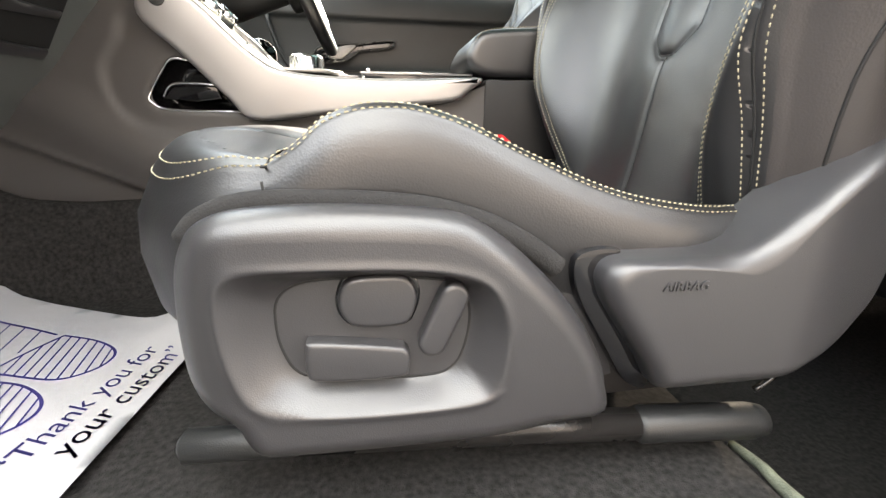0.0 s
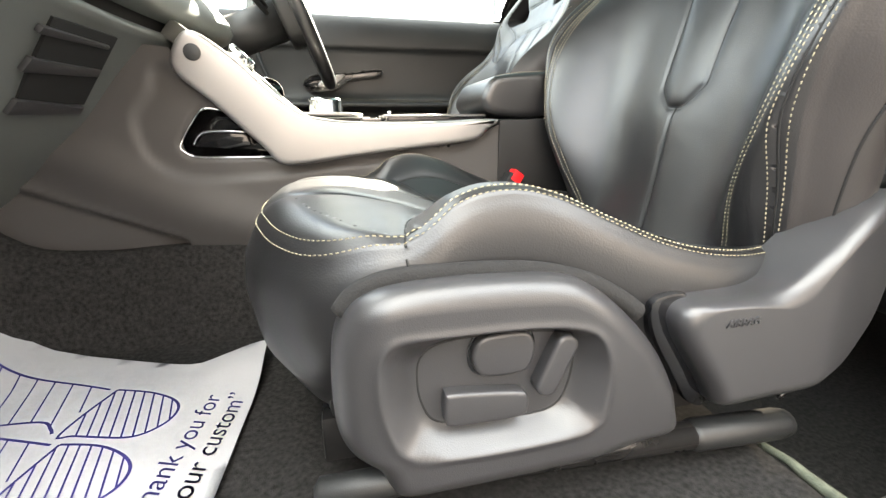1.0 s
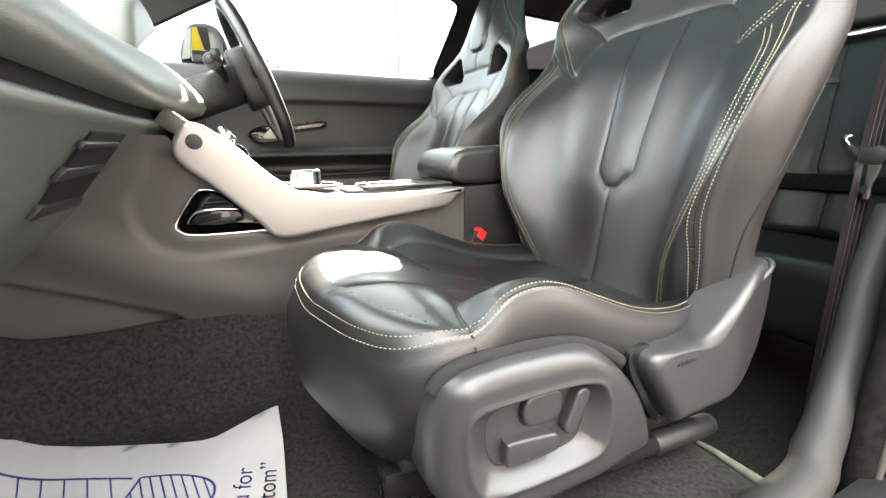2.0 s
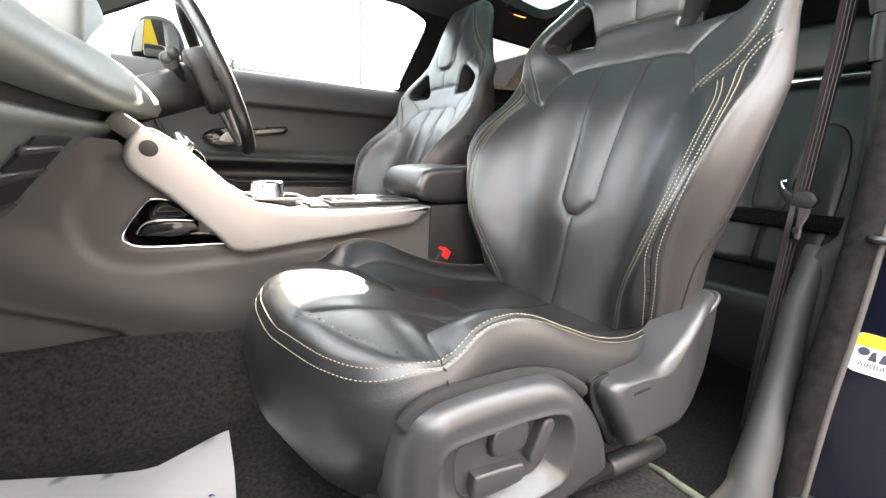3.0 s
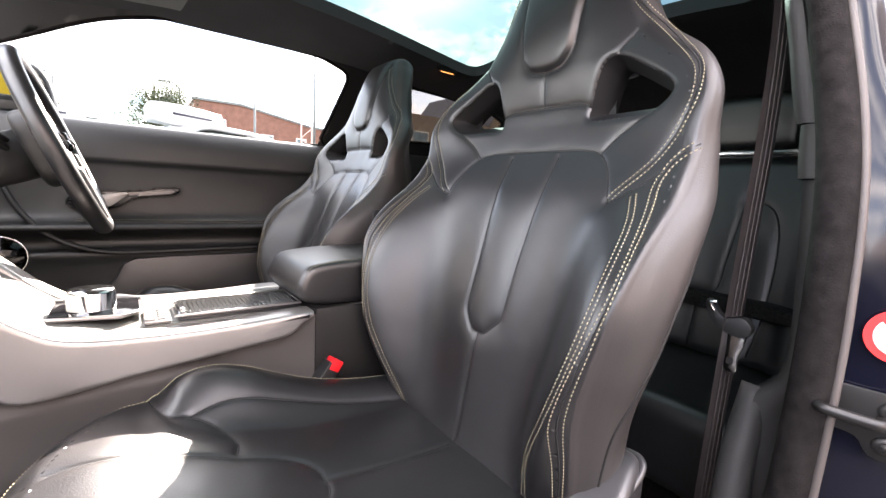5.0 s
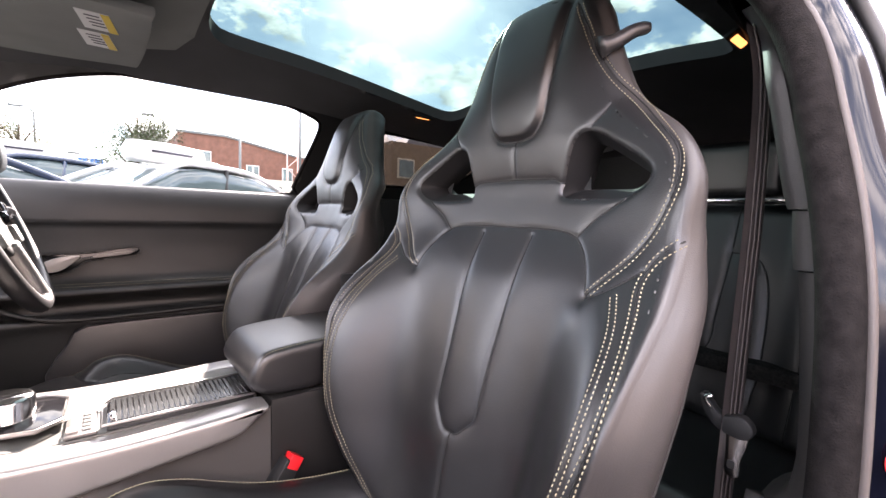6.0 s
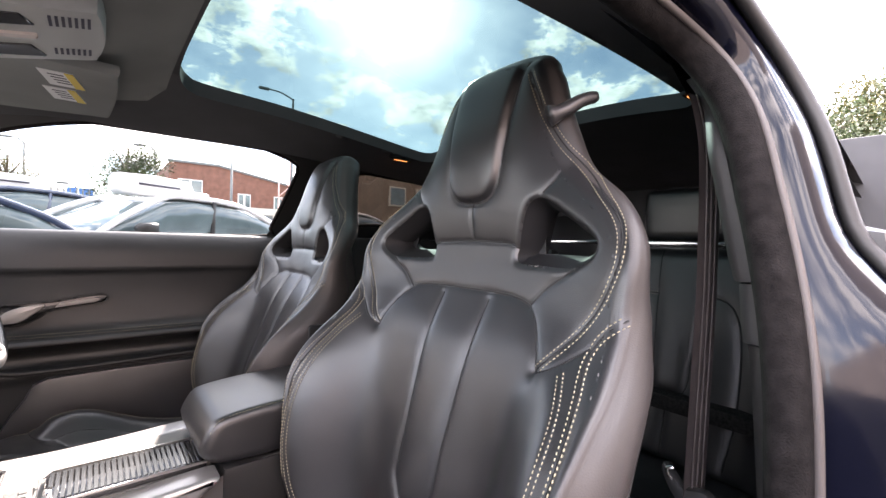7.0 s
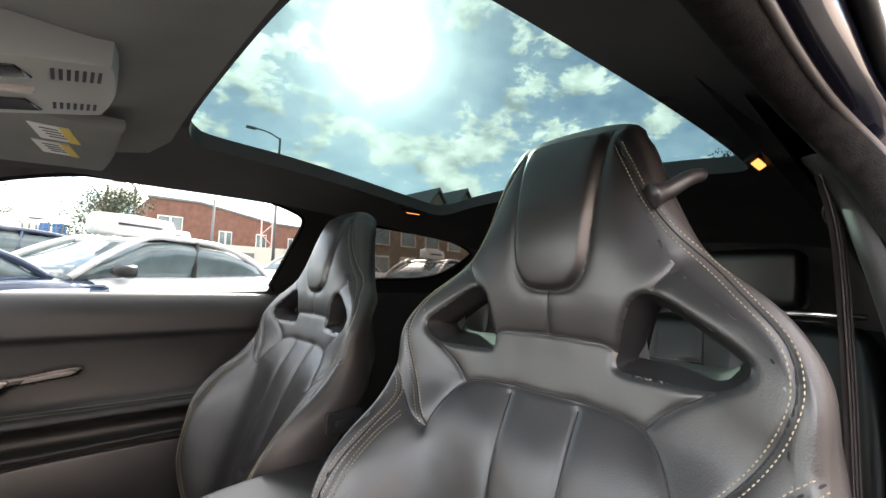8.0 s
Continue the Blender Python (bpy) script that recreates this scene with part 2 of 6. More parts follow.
def sheet(outline, fn, step, holes=()):
    """A fine grid that fills an outline in the plane, less holes, lifted into space by fn(points) -> (n, 3)."""
    o = np.asarray(outline, float)
    lo, hi = o.min(0) - step, o.max(0) + step
    nx, ny = int((hi[0] - lo[0]) / step) + 2, int((hi[1] - lo[1]) / step) + 2
    gx, gy = np.meshgrid(lo[0] + step * np.arange(nx), lo[1] + step * np.arange(ny), indexing="ij")
    p = np.stack([gx.ravel(), gy.ravel()], 1)
    ins = inside(p, o)
    d, q = polyline_distance(p, o, True)
    for hole in holes:
        ho = np.asarray(hole, float)
        dh, nh = polyline_distance(p, ho, True)
        ins &= ~inside(p, ho)
        k = dh < d
        d, q = np.where(k, dh, d), np.where(k[:, None], nh, q)
    q = np.where((ins & (d > .25 * step))[:, None], p, q)
    keep = ins | (d < 1.45 * step)
    live = ins.reshape(nx, ny)
    keep = keep.reshape(nx, ny)
    cell = (live[:-1, :-1] | live[1:, :-1] | live[1:, 1:] | live[:-1, 1:])
    ids = np.full((nx, ny), -1)
    used = np.zeros((nx, ny), bool)
    for di in (0, 1):
        for dj in (0, 1):
            used[di:nx - 1 + di, dj:ny - 1 + dj] |= cell
    used &= keep
    ids[used] = np.arange(used.sum())
    faces = []
    for i, j in zip(*np.nonzero(cell)):
        c = [k for k in (ids[i, j], ids[i + 1, j], ids[i + 1, j + 1], ids[i, j + 1]) if k >= 0]
        if len(c) >= 3:
            faces.append(c)
    return fn(q[used.ravel()]), faces


def loft(rings, closed=True, cap=False):
    """Skin over rings of equally many points."""
    n = len(rings[0])
    verts = [v for r in rings for v in r]
    faces = []
    for k in range(len(rings) - 1):
        for i in range(n if closed else n - 1):
            j = (i + 1) % n
            faces.append((k * n + i, k * n + j, (k + 1) * n + j, (k + 1) * n + i))
    if cap:
        faces.append(tuple(range(n))[::-1])
        faces.append(tuple((len(rings) - 1) * n + i for i in range(n)))
    return verts, faces


def tube(path, radius, seg=10, closed=False, flat=1.0):
    """Rings round a path; radius may be a list. flat squeezes the second axis."""
    p = np.asarray(path, float)
    n = len(p)
    r = np.full(n, radius) if np.isscalar(radius) else np.asarray(radius, float)
    tan = np.roll(p, -1, 0) - np.roll(p, 1, 0) if closed else np.gradient(p, axis=0)
    tan /= np.linalg.norm(tan, axis=1)[:, None] + 1e-12
    up = np.array([0, 0, 1.0]) if abs(tan[0][2]) < 0.9 else np.array([0, 1.0, 0])
    rings = []
    a = np.cross(tan[0], up)
    for i in range(n):
        a = a - tan[i] * (a @ tan[i])
        a /= np.linalg.norm(a)
        b = np.cross(tan[i], a)
        rings.append([p[i] + r[i] * (math.cos(w) * a + flat * math.sin(w) * b) for w in np.linspace(0, 2 * math.pi, seg, endpoint=False)])
    if closed:
        rings.append(rings[0])
        return loft(rings)
    return loft(rings, cap=True)


def box_bm(size, at=(0, 0, 0), bevel=0.0, seg=2, turn=None):
    bm = bmesh.new()
    bmesh.ops.create_cube(bm, size=1.0)
    bmesh.ops.scale(bm, vec=size, verts=bm.verts)
    if bevel:
        bmesh.ops.bevel(bm, geom=bm.edges, offset=bevel, segments=seg, profile=0.6, affect="EDGES")
    m = Matrix.Translation(at) @ (turn if turn is not None else Matrix.Identity(4))
    bmesh.ops.transform(bm, matrix=m, verts=bm.verts)
    return bm


def slab_bm(outline, axis, at, depth, bevel=0.0, seg=2, map3=None):
    """A prism: a closed outline in the two other axes, from at to at + depth along the axis, with bevelled rims."""
    bm = bmesh.new()
    put = {"x": lambda a, b, c: (c, a, b), "y": lambda a, b, c: (a, c, b), "z": lambda a, b, c: (a, b, c)}[axis]
    lo = [bm.verts.new(put(a, b, at)) for a, b in outline]
    f = bm.faces.new(lo)
    ret = bmesh.ops.extrude_face_region(bm, geom=[f])
    vs = [g for g in ret["geom"] if isinstance(g, bmesh.types.BMVert)]
    d = put(0, 0, depth)
    bmesh.ops.translate(bm, verts=vs, vec=d)
    bmesh.ops.recalc_face_normals(bm, faces=bm.faces)
    if bevel:
        rim = [e for e in bm.edges if len(e.link_faces) == 2 and any(len(fc.verts) == len(outline) for fc in e.link_faces)]
        bmesh.ops.bevel(bm, geom=rim, offset=bevel, segments=seg, profile=0.6, affect="EDGES")
    if map3:
        for v in bm.verts:
            v.co = map3(*v.co)
    return bm


def inset(outline, d):
    """A closed outline moved inward by d."""
    o = np.asarray(outline, float)
    t = np.roll(o, -1, 0) - np.roll(o, 1, 0)
    n = np.stack([-t[:, 1], t[:, 0]], 1)
    n /= np.linalg.norm(n, axis=1)[:, None] + 1e-12
    area = 0.5 * np.sum(o[:, 0] * np.roll(o[:, 1], -1) - np.roll(o[:, 0], -1) * o[:, 1])
    return o + n * d * (1 if area > 0 else -1)


def rounded_face(outline, face, radius, depth, step, seg=7, centre=None):
    """A moulded face over (x, z): a rounded rim that runs back by depth in +y, then rings of face(points) down to a centre."""
    n = len(outline)
    o = np.asarray(outline, float)
    q = face(o)
    rings = [q + [0, radius + depth, 0], q + [0, radius, 0]]
    mid = np.array(centre if centre is not None else o.mean(0))
    inward = mid - o
    inward /= np.linalg.norm(inward, axis=1)[:, None]
    normal = inset(o, 1.0) - o
    slant = 1 / np.clip((inward * normal).sum(1), .55, 1)
    for _ in range(6):
        slant = .5 * slant + .25 * (np.roll(slant, 1) + np.roll(slant, -1))
    rim = o
    for a in np.linspace(0, math.pi / 2, seg)[1:]:
        o = rim + inward * (slant * radius * (1 - math.cos(a)))[:, None]
        q = face(o)
        rings.append(np.stack([o[:, 0], q[:, 1] + radius * (1 - math.sin(a)), o[:, 1]], 1))
    count = int(np.hypot(*(o - mid).T).max() / step)
    for s in np.linspace(1, 0.004, count)[1:]:
        rings.append(face(mid + (o - mid) * s))
    return loft(rings)


def join(*meshes):
    """Several (verts, faces) as one."""
    vs, fs = [], []
    for v, f in meshes:
        k = len(vs)
        vs += [tuple(x) for x in v]
        fs += [tuple(i + k for i in g) for g in f]
    return vs, fs


def stitches(path, normals, pitch=0.0050, length=0.0037, width=0.0010, height=0.0008):
    """A row of single thread stitches along a path that lies on a surface."""
    p = np.asarray(path, float)
    w = np.concatenate([[0], np.cumsum(np.linalg.norm(np.diff(p, axis=0), axis=1))])
    vs, fs = [], []
    for s in np.arange(pitch / 2, w[-1], pitch):
        c = np.array([np.interp(s, w, p[:, j]) for j in range(3)])
        e = np.array([np.interp(s + 0.001, w, p[:, j]) for j in range(3)]) - np.array([np.interp(s - 0.001, w, p[:, j]) for j in range(3)])
        e /= np.linalg.norm(e) + 1e-9
        nrm = np.array([np.interp(s, w, normals[:, j]) for j in range(3)])
        nrm -= e * (nrm @ e)
        nrm /= np.linalg.norm(nrm) + 1e-9
        sd = np.cross(e, nrm)
        k = len(vs)
        h = length / 2
        vs += [c - e * h - nrm * 0.0004, c - e * h * 0.5 + sd * width / 2, c - e * h * 0.5 + nrm * height, c - e * h * 0.5 - sd * width / 2,
               c + e * h * 0.5 + sd * width / 2, c + e * h * 0.5 + nrm * height, c + e * h * 0.5 - sd * width / 2, c + e * h - nrm * 0.0004]
        fs += [(k, k + 2, k + 1), (k, k + 3, k + 2), (k + 1, k + 2, k + 5, k + 4), (k + 2, k + 3, k + 6, k + 5), (k + 4, k + 5, k + 7), (k + 5, k + 6, k + 7)]
    return vs, fs


# ---------------------------------------------------------------- front seats
SEAT_Y = 0.513
SLOT = material("slot_lining", (0.012, 0.012, 0.013), 0.6, vary=0.2, spec=0.3)
centre_x = curve1([(.56, .296), (.62, .312), (.70, .325), (.777, .338), (.90, .372), (.99, .404), (1.055, .438), (1.10, .450), (1.19, .447), (1.25, .446), (1.32, .458), (1.37, .476), (1.41, .505)])
valley_a = curve1([(.56, .13), (.62, .138), (.70, .150), (.80, .162), (.90, .168), (.97, .172), (1.05, .172)])
valley_x = curve1([(.56, .296), (.62, .310), (.70, .324), (.80, .341), (.90, .366), (.97, .388), (1.05, .420)])
crest_a = curve1([(.56, .135), (.62, .150), (.69, .172), (.76, .203), (.83, .224), (.90, .232), (.97, .222), (1.02, .195), (1.06, .19)])
crest_x = curve1([(.56, .33), (.62, .303), (.69, .272), (.76, .256), (.83, .262), (.90, .290), (.94, .320), (.97, .350), (1.02, .398), (1.06, .43)])
edge_a = curve1([(.56, .205), (.62, .212), (.69, .222), (.76, .232), (.83, .250), (.90, .264), (.97, .268), (1.04, .262), (1.08, .261), (1.12, .261), (1.15, .249), (1.18, .224), (1.22, .173), (1.28, .136), (1.33, .116), (1.37, .098), (1.39, .082)])
edge_x = curve1([(.56, .33), (.62, .312), (.69, .294), (.76, .276), (.83, .266), (.90, .274), (.94, .300), (.97, .332), (1.0, .366), (1.03, .390), (1.06, .404), (1.11, .410)])
wing_x = curve1([(.95, .345), (1.0, .375), (1.06, .402), (1.11, .410), (1.16, .434), (1.20, .461), (1.26, .480), (1.33, .487), (1.39, .498)])


def back_outline():
    half = [(float(edge_a(z)), z) for z in np.concatenate([np.linspace(.585, 1.16, 30), np.linspace(1.17, 1.375, 18)])]
    top = [(.085, 1.392), (.055, 1.400), (.02, 1.403)]
    right = half + top
    left = [(-a, z) for a, z in right[::-1]]
    bottom = [(-.17, .572), (-.10, .566), (0.0, .565), (.10, .566), (.17, .572)]
    return np.array(right + left + bottom)


HOLE = spline([(.086, 1.110), (.090, 1.132), (.097, 1.160), (.105, 1.179), (.119, 1.187), (.137, 1.181), (.174, 1.159), (.204, 1.139), (.212, 1.127), (.203, 1.113), (.180, 1.102), (.134, 1.102), (.096, 1.103)], 60, True)
HOLE_L = HOLE * np.array([-1, 1])
# seams on the backrest, as lines in (offset from the middle, height)
TIP = spline([(.048, 1.052), (.046, .98), (.041, .89), (.040, .84), (.0395, .812), (.037, .803), (.026, .791), (.016, .781), (.010, .7785), (-.010, .7785), (-.016, .781), (-.026, .791), (-.037, .803), (-.0395, .812), (-.040, .84), (-.041, .89), (-.046, .98), (-.048, 1.052)], 120)
CENTRE_LINE = np.array([(0, .776), (0, .72), (0, .66), (0, .60)])
PANEL_TOP = spline([(.164, .988), (.156, 1.012), (.140, 1.038), (.120, 1.054), (.095, 1.060), (.05, 1.062), (0, 1.062), (-.05, 1.062), (-.095, 1.060), (-.120, 1.054), (-.140, 1.038), (-.156, 1.012), (-.164, .988)], 80)
CREST = np.array([(float(crest_a(z)), z) for z in np.linspace(.60, 1.00, 44)])
HEAD_PAD = spline([(.062, 1.385), (.060, 1.33), (.056, 1.26), (.050, 1.215), (.034, 1.192), (.012, 1.186), (-.012, 1.186), (-.034, 1.192), (-.050, 1.215), (-.056, 1.26), (-.060, 1.33), (-.062, 1.385)], 80)
HEAD_LINE = np.array([(0, 1.186), (0, 1.16), (0, 1.135)])
YOKE = spline([(.088, 1.122), (.072, 1.129), (.05, 1.130), (0, 1.131), (-.05, 1.130), (-.072, 1.129), (-.088, 1.122)], 40)
SHOULDER_SEAM = spline([(.226, 1.026), (.212, 1.015), (.190, 1.000), (.164, .987)], 24)
WING_EDGE = spline([(.074, 1.365), (.092, 1.33), (.112, 1.29), (.141, 1.248), (.190, 1.199), (.232, 1.155), (.243, 1.120), (.236, 1.088), (.220, 1.056), (.196, 1.024), (.164, .990)], 90)
WING_SEAM = spline([(.152, 1.222), (.143, 1.212), (.124, 1.192)], 10)
WING_LOW = spline([(.124, 1.054), (.146, 1.076), (.182, 1.100)], 14)
EDGE_SEAM = spline([(float(edge_a(z)) - .013, z) for z in np.linspace(.60, .90, 12)] + [(.249, .94), (.239, .98), (.230, 1.005), (.229, 1.022), (.238, 1.040), (.258, 1.058)], 80)


def both(line):
    return [np.asarray(line), np.asarray(line) * np.array([-1, 1])]


BACK_SEAMS = [(q, .0034, .010) for q in [PANEL_TOP, YOKE]] + [(q, .0046, .009) for q in [TIP, HEAD_PAD]] + [(q, .0020, .006) for q in [CENTRE_LINE, HEAD_LINE]]
BACK_SEAMS += [(q, .0026, .008) for line in (SHOULDER_SEAM, WING_SEAM, WING_LOW, WING_EDGE, EDGE_SEAM) for q in both(line)] + [(q, .0008, .004) for q in both(CREST)]


def hermite(a, a0, a1, v0, v1, m0, m1):
    """Cubic from (a0, v0) with slope m0 to (a1, v1) with slope m1."""
    h = np.maximum(a1 - a0, 1e-4)
    t = np.clip((a - a0) / h, 0, 1)
    return (2 * t ** 3 - 3 * t ** 2 + 1) * v0 + (t ** 3 - 2 * t ** 2 + t) * h * m0 + (3 * t ** 2 - 2 * t ** 3) * v1 + (t ** 3 - t ** 2) * h * m1


def back_front(p):
    """The front face of the backrest: points in (offset, height) -> (x, offset, height)."""
    u, z = p[:, 0], p[:, 1]
    a = np.abs(u)
    c, va, vx, ca, cx, ea, ex = centre_x(z), valley_a(z) * .80, valley_x(z) + .002, np.minimum(crest_a(z) + .010, edge_a(z) - .012), crest_x(z) - .002, edge_a(z), edge_x(z)
    mv = np.clip(.50 * (cx - vx) / np.maximum(ca - va, .03), -.6, 0)
    low = np.where(a < va, hermite(a, 0, va, c, vx, 0, mv),
                   np.where(a < ca, hermite(a, va, ca, vx, cx, mv, -.12), hermite(a, ca, ea, cx, ex, -.12, .5)))
    s = np.clip(a / np.maximum(ea, 1e-3), 0, 1)
    high = c + (wing_x(z) - c) * s ** 2.4
    k = smooth01((z - 0.965) / 0.10)
    x = low * (1 - k) + high * k
    dp = near_line(p, HEAD_PAD, .03)
    x = x - .005 * np.where(inside(p, HEAD_PAD), smooth01(dp / .010), 0)
    # the covers are pillowed between sharp sewn seams
    for line, deep, wide in BACK_SEAMS:
        d = near_line(p, line)
        x = x + deep * np.exp(-d / wide) + .0012 * np.exp(-(d / .0022) ** 2)
    for hole in (HOLE, HOLE_L):
        d = near_line(p, hole, .03, True)
        x = x + .007 * (1 - np.sqrt(1 - .84 * (1 - np.clip(d / .009, 0, 1)) ** 2))
    r = roll_width(z)
    d = near_line(p, FULL_EDGE, .03, True)
    x = x + r * (1 - np.sqrt(1 - .84 * (1 - np.clip(d / r, 0, 1)) ** 2))
    x = x + .0003 * ripple(p, 16, 3.0) + .0002 * ripple(p, 47, 1.0)
    return np.stack([x, u, z], 1)


BACK_EDGE = back_outline()
FULL_EDGE = spline(BACK_EDGE, 260, True)


def roll_width(z):
    return .013 + .011 * smooth01((z - .98) / .12)


def edge_inset(k):
    """The outline drawn in by k times the width of its rolled edge."""
    w = roll_width(FULL_EDGE[:, 1]) * k
    q = FULL_EDGE + (inset(FULL_EDGE, 1.0) - FULL_EDGE) * w[:, None]
    for _ in range(3):
        q = .5 * q + .25 * (np.roll(q, 1, 0) + np.roll(q, -1, 0)) if k > .5 else q
    return q


INNER_EDGE = edge_inset(1.0)


def on_surface(fn, line, n):
    """A line laid on a sheet, with the sheet's normals."""
    q = spline(line, n)
    p = fn(q)
    e = 0.002
    du, dz = fn(q + np.array([e, 0])) - fn(q - np.array([e, 0])), fn(q + np.array([0, e])) - fn(q - np.array([0, e]))
    nrm = np.cross(du, dz)
    return p, nrm / (np.linalg.norm(nrm, axis=1)[:, None] + 1e-12)


def beside(line, d):
    """The line shifted sideways in its plane."""
    p = np.asarray(line, float)
    t = np.gradient(p, axis=0)
    t /= np.linalg.norm(t, axis=1)[:, None] + 1e-12
    return p + d * np.stack([t[:, 1], -t[:, 0]], 1)


# cushion, in plan (x, offset)
cush_z0 = curve1([(-.235, .672), (-.205, .682), (-.17, .689), (-.12, .690), (-.06, .677), (.02, .650), (.10, .628), (.20, .614), (.34, .606)])
side_z = curve1([(-.23, .664), (-.16, .675), (-.10, .677), (-.076, .677), (-.055, .691), (-.02, .708), (.01, .711), (.05, .702), (.10, .680), (.16, .656), (.235, .640), (.34, .636)])
HALF = spline([(.330, -.205), (.235, -.226), (.12, -.232), (0, -.233), (-.073, -.232), (-.133, -.213), (-.174, -.166), (-.199, -.101), (-.209, -.05), (-.211, 0)], 60)
CUSH_EDGE = np.concatenate([HALF, HALF[::-1][1:] * np.array([1, -1])])
C_TIP = spline([(-.195, .062), (-.14, .074), (-.06, .070), (.03, .062), (.075, .050), (.098, .026), (.102, 0), (.098, -.026), (.075, -.050), (.03, -.062), (-.06, -.070), (-.14, -.074), (-.195, -.062)], 90)
C_LINE = np.array([(.102, 0), (.18, 0), (.30, 0)])
C_BOL = spline([(.31, .150), (.20, .165), (.10, .172), (.02, .168), (-.03, .155), (-.052, .160), (-.066, .190), (-.074, .236)], 60)
C_CROSS = spline([(.015, .075), (.02, .10), (.005, .135), (-.03, .155)], 20)


def cush_roll(x):
    return .011 + .027 * smooth01((-.07 - x) / .09)


def cush_inset(k):
    """The cushion's outline drawn in by k times the width of its rolled edge."""
    t = np.gradient(CUSH_EDGE, axis=0)
    n = np.stack([-t[:, 1], t[:, 0]], 1)
    n /= np.linalg.norm(n, axis=1)[:, None]
    n = -n if n[30] @ np.array([0, 1.0]) < 0 else n
    return CUSH_EDGE + n * (cush_roll(CUSH_EDGE[:, 0]) * k)[:, None]


def cushion_top(p):
    x, u = p[:, 0], p[:, 1]
    a = np.abs(u)
    k = smooth01((a - .125) / .085) * smooth01((x + .085) / .05)
    front = smooth01((a - .05) / .2) * (1 - smooth01((x + .085) / .05))
    z = cush_z0(x) * (1 - np.maximum(k, front)) + side_z(x) * np.maximum(k, front)
    for line in [C_TIP, C_LINE] + [C_BOL, C_CROSS, C_BOL * np.array([1, -1]), C_CROSS * np.array([1, -1])]:
        d = near_line(p, line)
        z = z - .0036 * np.exp(-d / .010) - .0012 * np.exp(-(d / .0022) ** 2)
    d = near_line(p, CUSH_EDGE, .03)
    r = cush_roll(x)
    z = z - r * (1 - np.sqrt(1 - .92 * (1 - np.clip(d / r, 0, 1)) ** 2)) - .0016 * np.exp(-np.abs(d - .0062) / .0020)
    z = z + .0004 * ripple(p, 15, 7.0) + .0002 * ripple(p, 44, 2.0)
    return np.stack([x, u, z], 1)


